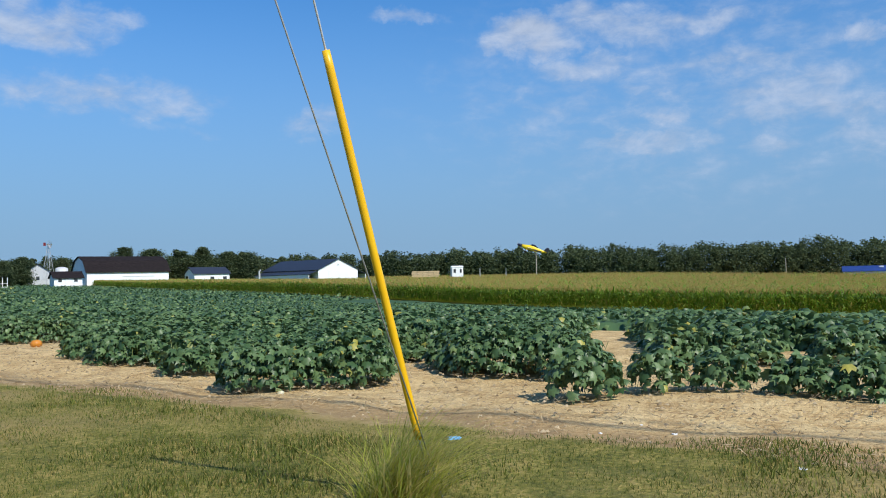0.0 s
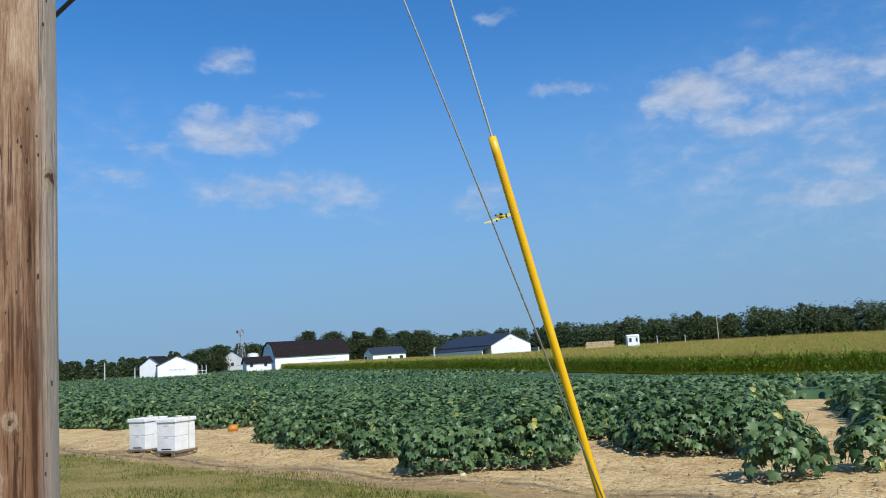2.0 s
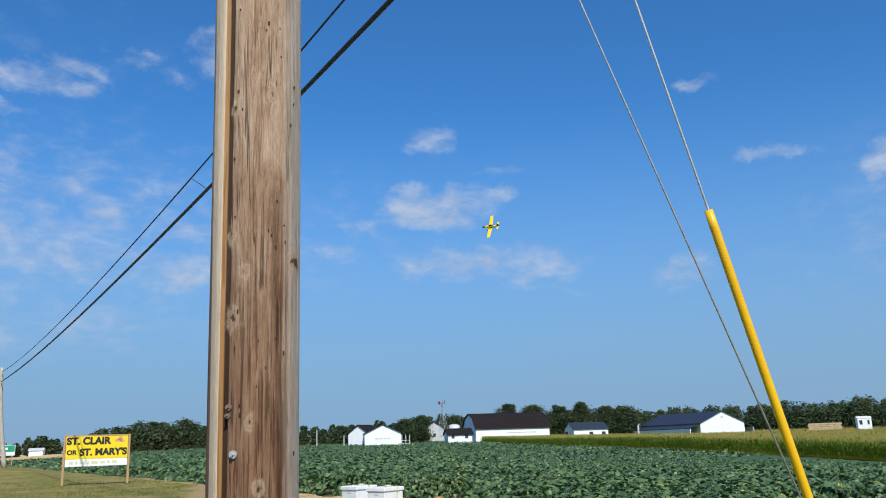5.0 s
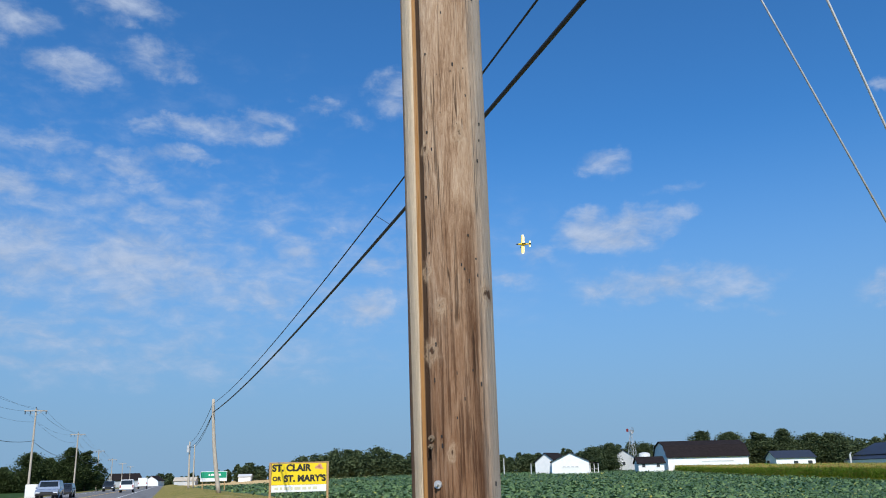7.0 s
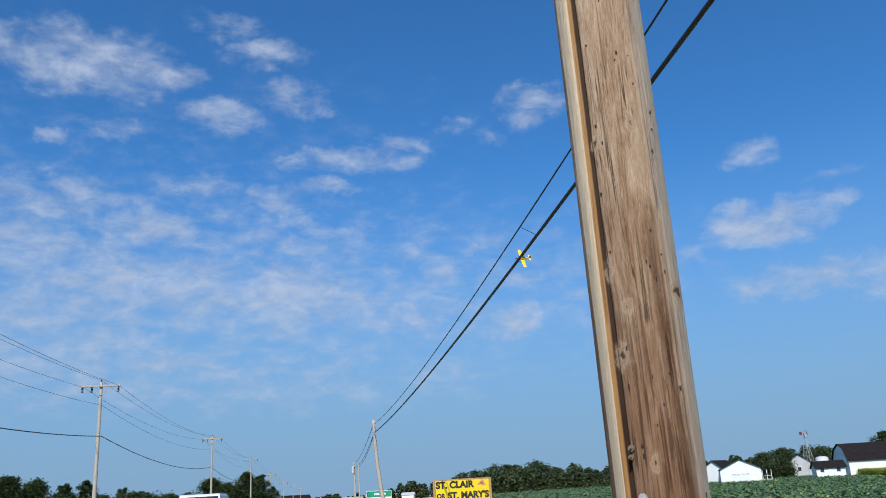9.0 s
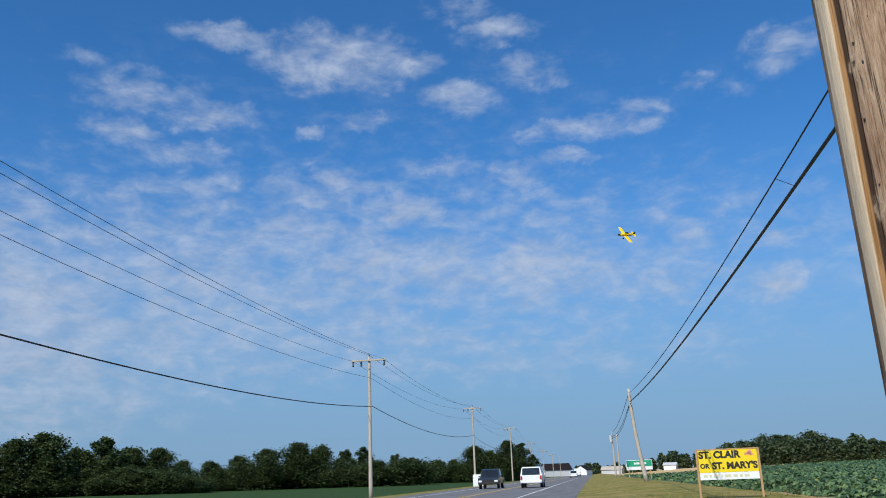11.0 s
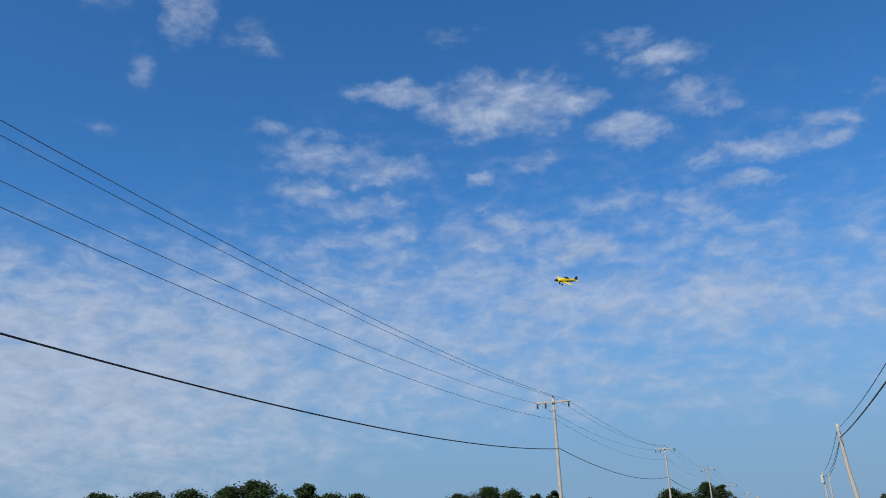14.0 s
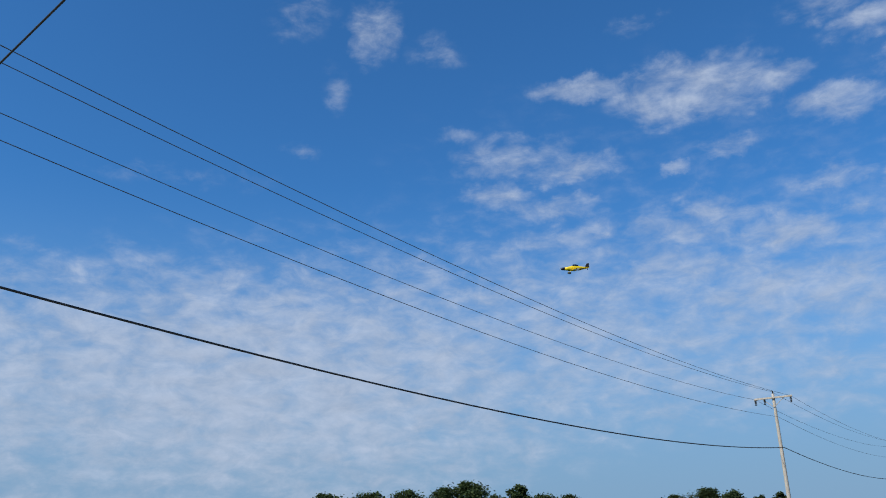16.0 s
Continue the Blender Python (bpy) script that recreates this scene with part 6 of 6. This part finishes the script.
        part("tailgate_panel", Geo().box((0, -L - 0.008, hood * 0.72), (W * 1.5, 0.03, hood * 0.3), bevel=0.01), paint, car)
        part("number_plate", Geo().box((0, -L - 0.03, hood * 0.62), (0.32, 0.02, 0.16)), M_SIGN_W, car, "plain pale plate")
        if style == "suv":
            for s in (-1, 1):
                part("roof_rail", Geo().tube([(s * W * 0.72, -L + 0.7, H + 0.05), (s * W * 0.72, L * 0.1, H + 0.05)], 0.02, 6), M_TYRE, car)
        else:
            part("bed", Geo().box((0, -L * 0.64, hood - 0.02), (W * 1.7, L * 0.66, 0.06)), M_TYRE, car, "dark load bed")
    else:
        part("windscreen", Geo().box((0, L * 0.655, H * 0.65), (W * 1.6, 0.36, H * 0.2), bevel=0.03), M_CAR_GLASS, car, "dark windscreen")
        part("roll_door", Geo().box((0, -L - 0.01, H * 0.58), (W * 1.7, 0.03, H * 0.7), bevel=0.01), M_SIGN_W, car)
    part("bumper", Geo().box((0, -L - 0.04, 0.52), (W * 1.94, 0.16, 0.2), bevel=0.04), M_TYRE if style != "suv" else paint, car)
    part("bumper", Geo().box((0, L + 0.02, 0.5), (W * 1.94, 0.16, 0.22), bevel=0.04), M_TYRE, car)
    for s in (-1, 1):
        part("tail_lamp", Geo().box((s * (W - 0.1), -L - 0.01, hood - 0.16), (0.16, 0.05, 0.36), bevel=0.01), M_LAMP_RED, car, "red tail lamp")
        part("headlamp", Geo().box((s * (W - 0.22), L + 0.005, hood - 0.34), (0.34, 0.06, 0.18), bevel=0.02), M_LAMP_CLEAR, car, "clear headlamp")
        for y in (-L * 0.6, L * 0.62):
            r = 0.37 if style != "truck" else 0.45
            wheel = part("wheel", Geo().tube([(s * (W - 0.22), y, r), (s * (W + 0.02), y, r)], [r, r], 20), M_TYRE, car)
            part("rim", Geo().tube([(s * (W + 0.0), y, r), (s * (W + 0.03), y, r)], [r * 0.62, r * 0.55], 14), M_STEEL, wheel)
    return car


def build_cabinet():
    x, y = -14.8, 109.5
    c = thing("utility_cabinet", pose(x, y, 0), "white utility cabinet at the foot of a roadside pole", "cabinet")
    part("body", Geo().box((0, 0, 0.75), (1.3, 0.7, 1.5), bevel=0.03), M_WHITE, c)
    part("door", Geo().box((0, -0.36, 0.78), (1.1, 0.03, 1.3), bevel=0.01), M_SIGN_W, c)


build_cabinet()
white_suv = build_vehicle("white sport utility vehicle driving away", "car", M_CAR_WHITE, 5.1, 2.0, 1.9, "suv", pose(-5.9, -100, 0.04))
silver_suv = build_vehicle("silver-blue sport utility vehicle approaching", "car", M_CAR_SILVER, 4.7, 1.88, 1.7, "suv", pose(-10.1, 120, 0.04, 0, 0, 180))
blue_suv = build_vehicle("dark blue sport utility vehicle approaching", "car", M_CAR_DARK, 4.7, 1.85, 1.45, "suv", pose(-10.1, 130, 0.04, 0, 0, 180))
dark_pickup = build_vehicle("dark grey pickup truck approaching", "pickup truck", M_CAR_DARK, 5.6, 2.0, 1.88, "pickup", pose(-10.3, 150, 0.04, 0, 0, 180))
far_van = build_vehicle("white sport utility vehicle far ahead on the road", "car", M_CAR_WHITE, 5.0, 2.0, 1.9, "suv", pose(-5.9, 110, 0.04))
far_truck = build_vehicle("white box truck far ahead on the road", "truck", M_CAR_WHITE, 6.5, 2.2, 2.7, "truck", pose(-5.9, 180, 0.04))


# ---------- crop-duster aircraft ----------
def build_aircraft():
    a = thing("aircraft", pose(222, 115, 9), "yellow low-wing crop-spraying aircraft with a dark blue belly stripe", "aircraft")
    g = Geo()
    rings = []
    for y, r, z, fl in ((3.3, 0.50, 0.0, 1.0), (2.2, 0.62, 0.02, 1.05), (1.0, 0.68, 0.12, 1.2), (0.0, 0.66, 0.2, 1.35), (-1.2, 0.58, 0.18, 1.25), (-2.8, 0.38, 0.2, 1.2), (-4.4, 0.16, 0.28, 1.3)):
        rings.append([(r * math.cos(2 * math.pi * k / 16), y, z + r * fl * math.sin(2 * math.pi * k / 16)) for k in range(16)])
    g.loft(rings)
    part("fuselage", g, M_PLANE_Y, a, smooth=True)
    g = Geo()
    g.loft([[(r * math.cos(2 * math.pi * k / 16), y, r * 1.02 * math.sin(2 * math.pi * k / 16)) for k in range(16)] for y, r in ((4.7, 0.12), (4.55, 0.30), (4.0, 0.45), (3.3, 0.515))])
    part("cowling", g, M_PLANE_D, a, "dark engine cowling", smooth=True)
    prop = part("propeller", Geo().tube([(0, 4.7, 0), (0, 4.95, 0)], [0.12, 0.03], 10), M_STEEL, a, "steel propeller")
    for k in range(3):
        w = 2 * math.pi * k / 3 + 0.3
        part("blade", Geo().box((0, 0, 0.72), (0.13, 0.03, 1.2), bevel=0.01), M_STEEL, prop, m=Matrix.Translation((0, 4.8, 0)) @ Matrix.Rotation(w, 4, "Y"))
    for s in (-1, 1):
        g = Geo()
        rings = []
        for x, c, y0, z, th in ((0.45, 2.0, 1.3, -0.45, 0.30), (3.6, 1.95, 1.28, -0.28, 0.26), (6.6, 1.75, 1.2, -0.10, 0.2), (7.0, 1.3, 0.95, -0.07, 0.10)):
            prof = [(0, 0), (0.12, 0.6), (0.35, 0.75), (0.7, 0.4), (1, 0.0), (0.7, -0.15), (0.35, -0.3), (0.1, -0.3)]
            rings.append([(s * x, y0 - u * c, z + w * th * 0.6) for u, w in prof])
        g.loft(rings)
        part("wing", g, M_PLANE_Y, a, "yellow wing", smooth=False)
        part("wing_tip", Geo().box((s * 7.05, 0.4, -0.06), (0.16, 1.3, 0.08), bevel=0.02), M_SIGN_W, a, "white wing tip")
        part("spray_boom", Geo().tube([(s * 0.8, -0.85, -0.62), (s * 5.6, -0.75, -0.42)], 0.035, 6), M_STEEL, a, "thin spray boom")
        g = Geo()
        g.loft([[(s * x, y0 - u * c, 0.42 + w * 0.1) for u, w in ((0, 0), (0.3, 0.6), (1, 0), (0.3, -0.6))] for x, c, y0 in ((0.1, 1.25, -3.5), (2.3, 0.9, -3.65))])
        part("tailplane", g, M_PLANE_Y, a)
        part("gear_leg", Geo().tube([(s * 0.6, 1.55, -0.4), (s * 1.25, 1.75, -1.35)], 0.055, 8), M_PLANE_Y, a)
        part("wheel", Geo().tube([(s * 1.2, 1.75, -1.4), (s * 1.42, 1.75, -1.4)], 0.36, 16), M_TYRE, a)
    g = Geo()
    g.add([(x, y, z) for x in (-0.06, 0.06) for y, z in ((-3.3, 0.45), (-4.0, 1.75), (-4.75, 1.8), (-4.85, 0.2))], [(0, 1, 2, 3), (7, 6, 5, 4), (0, 4, 5, 1), (1, 5, 6, 2), (2, 6, 7, 3), (3, 7, 4, 0)])
    part("fin", g, M_PLANE_D, a, "dark tail fin")
    part("tail_wheel", Geo().tube([(-0.06, -4.2, -0.25), (0.06, -4.2, -0.25)], 0.16, 12), M_TYRE, a)
    g = Geo()
    g.loft([[(0.42 * k * math.cos(w), y, z + 0.5 * k * max(math.sin(w), -0.3)) for w in [2 * math.pi * i / 12 for i in range(12)]] for y, z, k in ((0.95, 0.85, 0.25), (0.45, 0.98, 0.9), (-0.5, 0.98, 1.0), (-1.5, 0.72, 0.4))])
    part("canopy", g, M_CAR_GLASS, a, "dark cockpit canopy", smooth=True)
    for s in (-1, 1):
        part("stripe", Geo().box((s * 0.60, -0.6, -0.05), (0.06, 4.6, 0.34), bevel=0.02), M_PLANE_D, a, "dark blue side stripe")
    part("hopper_belly", Geo().box((0, 0.9, -0.62), (0.7, 2.6, 0.3), bevel=0.1), M_PLANE_D, a, "dark belly")
    return a


aircraft = build_aircraft()

# seconds, x, y, z, heading, pitch, bank
FLIGHT = (
    (0.0, 221.3, 116.4, 8.8, -26, 20, 0),
    (0.5, 215.7, 136.2, 19.0, -20, 15, 2),
    (1.0, 208.1, 149.2, 28.3, -1, 14, 3),
    (1.5, 212.5, 170.0, 39.2, 17, 17, 0),
    (2.0, 224.3, 196.3, 50.8, 19, 17, -20),
    (2.5, 236.5, 223.0, 61.8, 13, 15, -38),
    (3.0, 241.3, 246.6, 71.5, 6, 11, -48),
    (3.5, 244.6, 270.9, 82.3, -4, 8, -54),
    (6.0, 232.1, 408.8, 130.1, -55, 2, -72),
    (6.4, 225.8, 429.3, 135.8, -59, 2, -73),
    (6.8, 215.1, 449.2, 139.1, -63, 2, -74),
    (7.2, 197.5, 470.2, 143.4, -69, 2, -74),
    (10.5, 45.4, 422.5, 119.2, -112, -2, -51),
    (11.0, 25.2, 407.1, 115.3, -115, -2, -48),
    (11.5, 7.0, 392.9, 111.4, -118, -2, -43),
    (12.0, -13.0, 374.8, 107.0, -121, -2, -38),
    (12.5, -28.7, 355.8, 102.4, -123, 0, -35),
    (13.0, -44.7, 337.0, 98.2, -125, 0, -33),
    (14.0, -71.7, 301.6, 90.8, -127, 0, -29),
    (14.5, -84.2, 284.8, 88.2, -128, 0, -26),
    (15.0, -95.6, 268.4, 85.7, -128, 0, -23),
    (16.0, -118.3, 233.7, 83.7, -129, 0, -18),
)


def flight_pose(x, y, z, heading, pitch, bank):
    return pose(x, y, z, 0, 0, -heading) @ pose(0, 0, 0, pitch) @ pose(0, 0, 0, 0, bank)


def motions():
    walk(aircraft, [(t, flight_pose(*p)) for t, *p in FLIGHT])
    walk(white_suv, [(t, pose(-5.9, y, 0.04)) for t, y in ((0, -180), (7.0, -7), (8.1, 19), (9.2, 46), (10.3, 72), (11.3, 87), (12.5, 108), (16, 180))])
    walk(silver_suv, [(t, pose(-10.1, y, 0.04, 0, 0, 180)) for t, y in ((0, 260), (6.0, 118), (6.8, 93), (7.4, 72), (8.0, 52), (9.0, 18), (10.3, -30), (16, -200))])
    walk(blue_suv, [(t, pose(-10.1, y, 0.04, 0, 0, 180)) for t, y in ((0, 240), (6.8, 104), (7.4, 84), (8.0, 64), (9.3, 38), (10.6, 14), (11.2, 1), (16, -110))])
    walk(dark_pickup, [(t, pose(-10.3, y, 0.04, 0, 0, 180)) for t, y in ((0, 330), (8.0, 152), (10.6, 94), (11.3, 80), (12.5, 56), (16, -20))])
    walk(far_van, [(t, pose(-5.7, y, 0.04)) for t, y in ((0, -30), (6.0, 112), (6.8, 136), (7.4, 152), (8.2, 172), (11, 240), (16, 360))])
    walk(far_truck, [(t, pose(-5.7, y, 0.04)) for t, y in ((0, 100), (6.0, 215), (7.4, 240), (11, 300), (16, 390))])


motions()
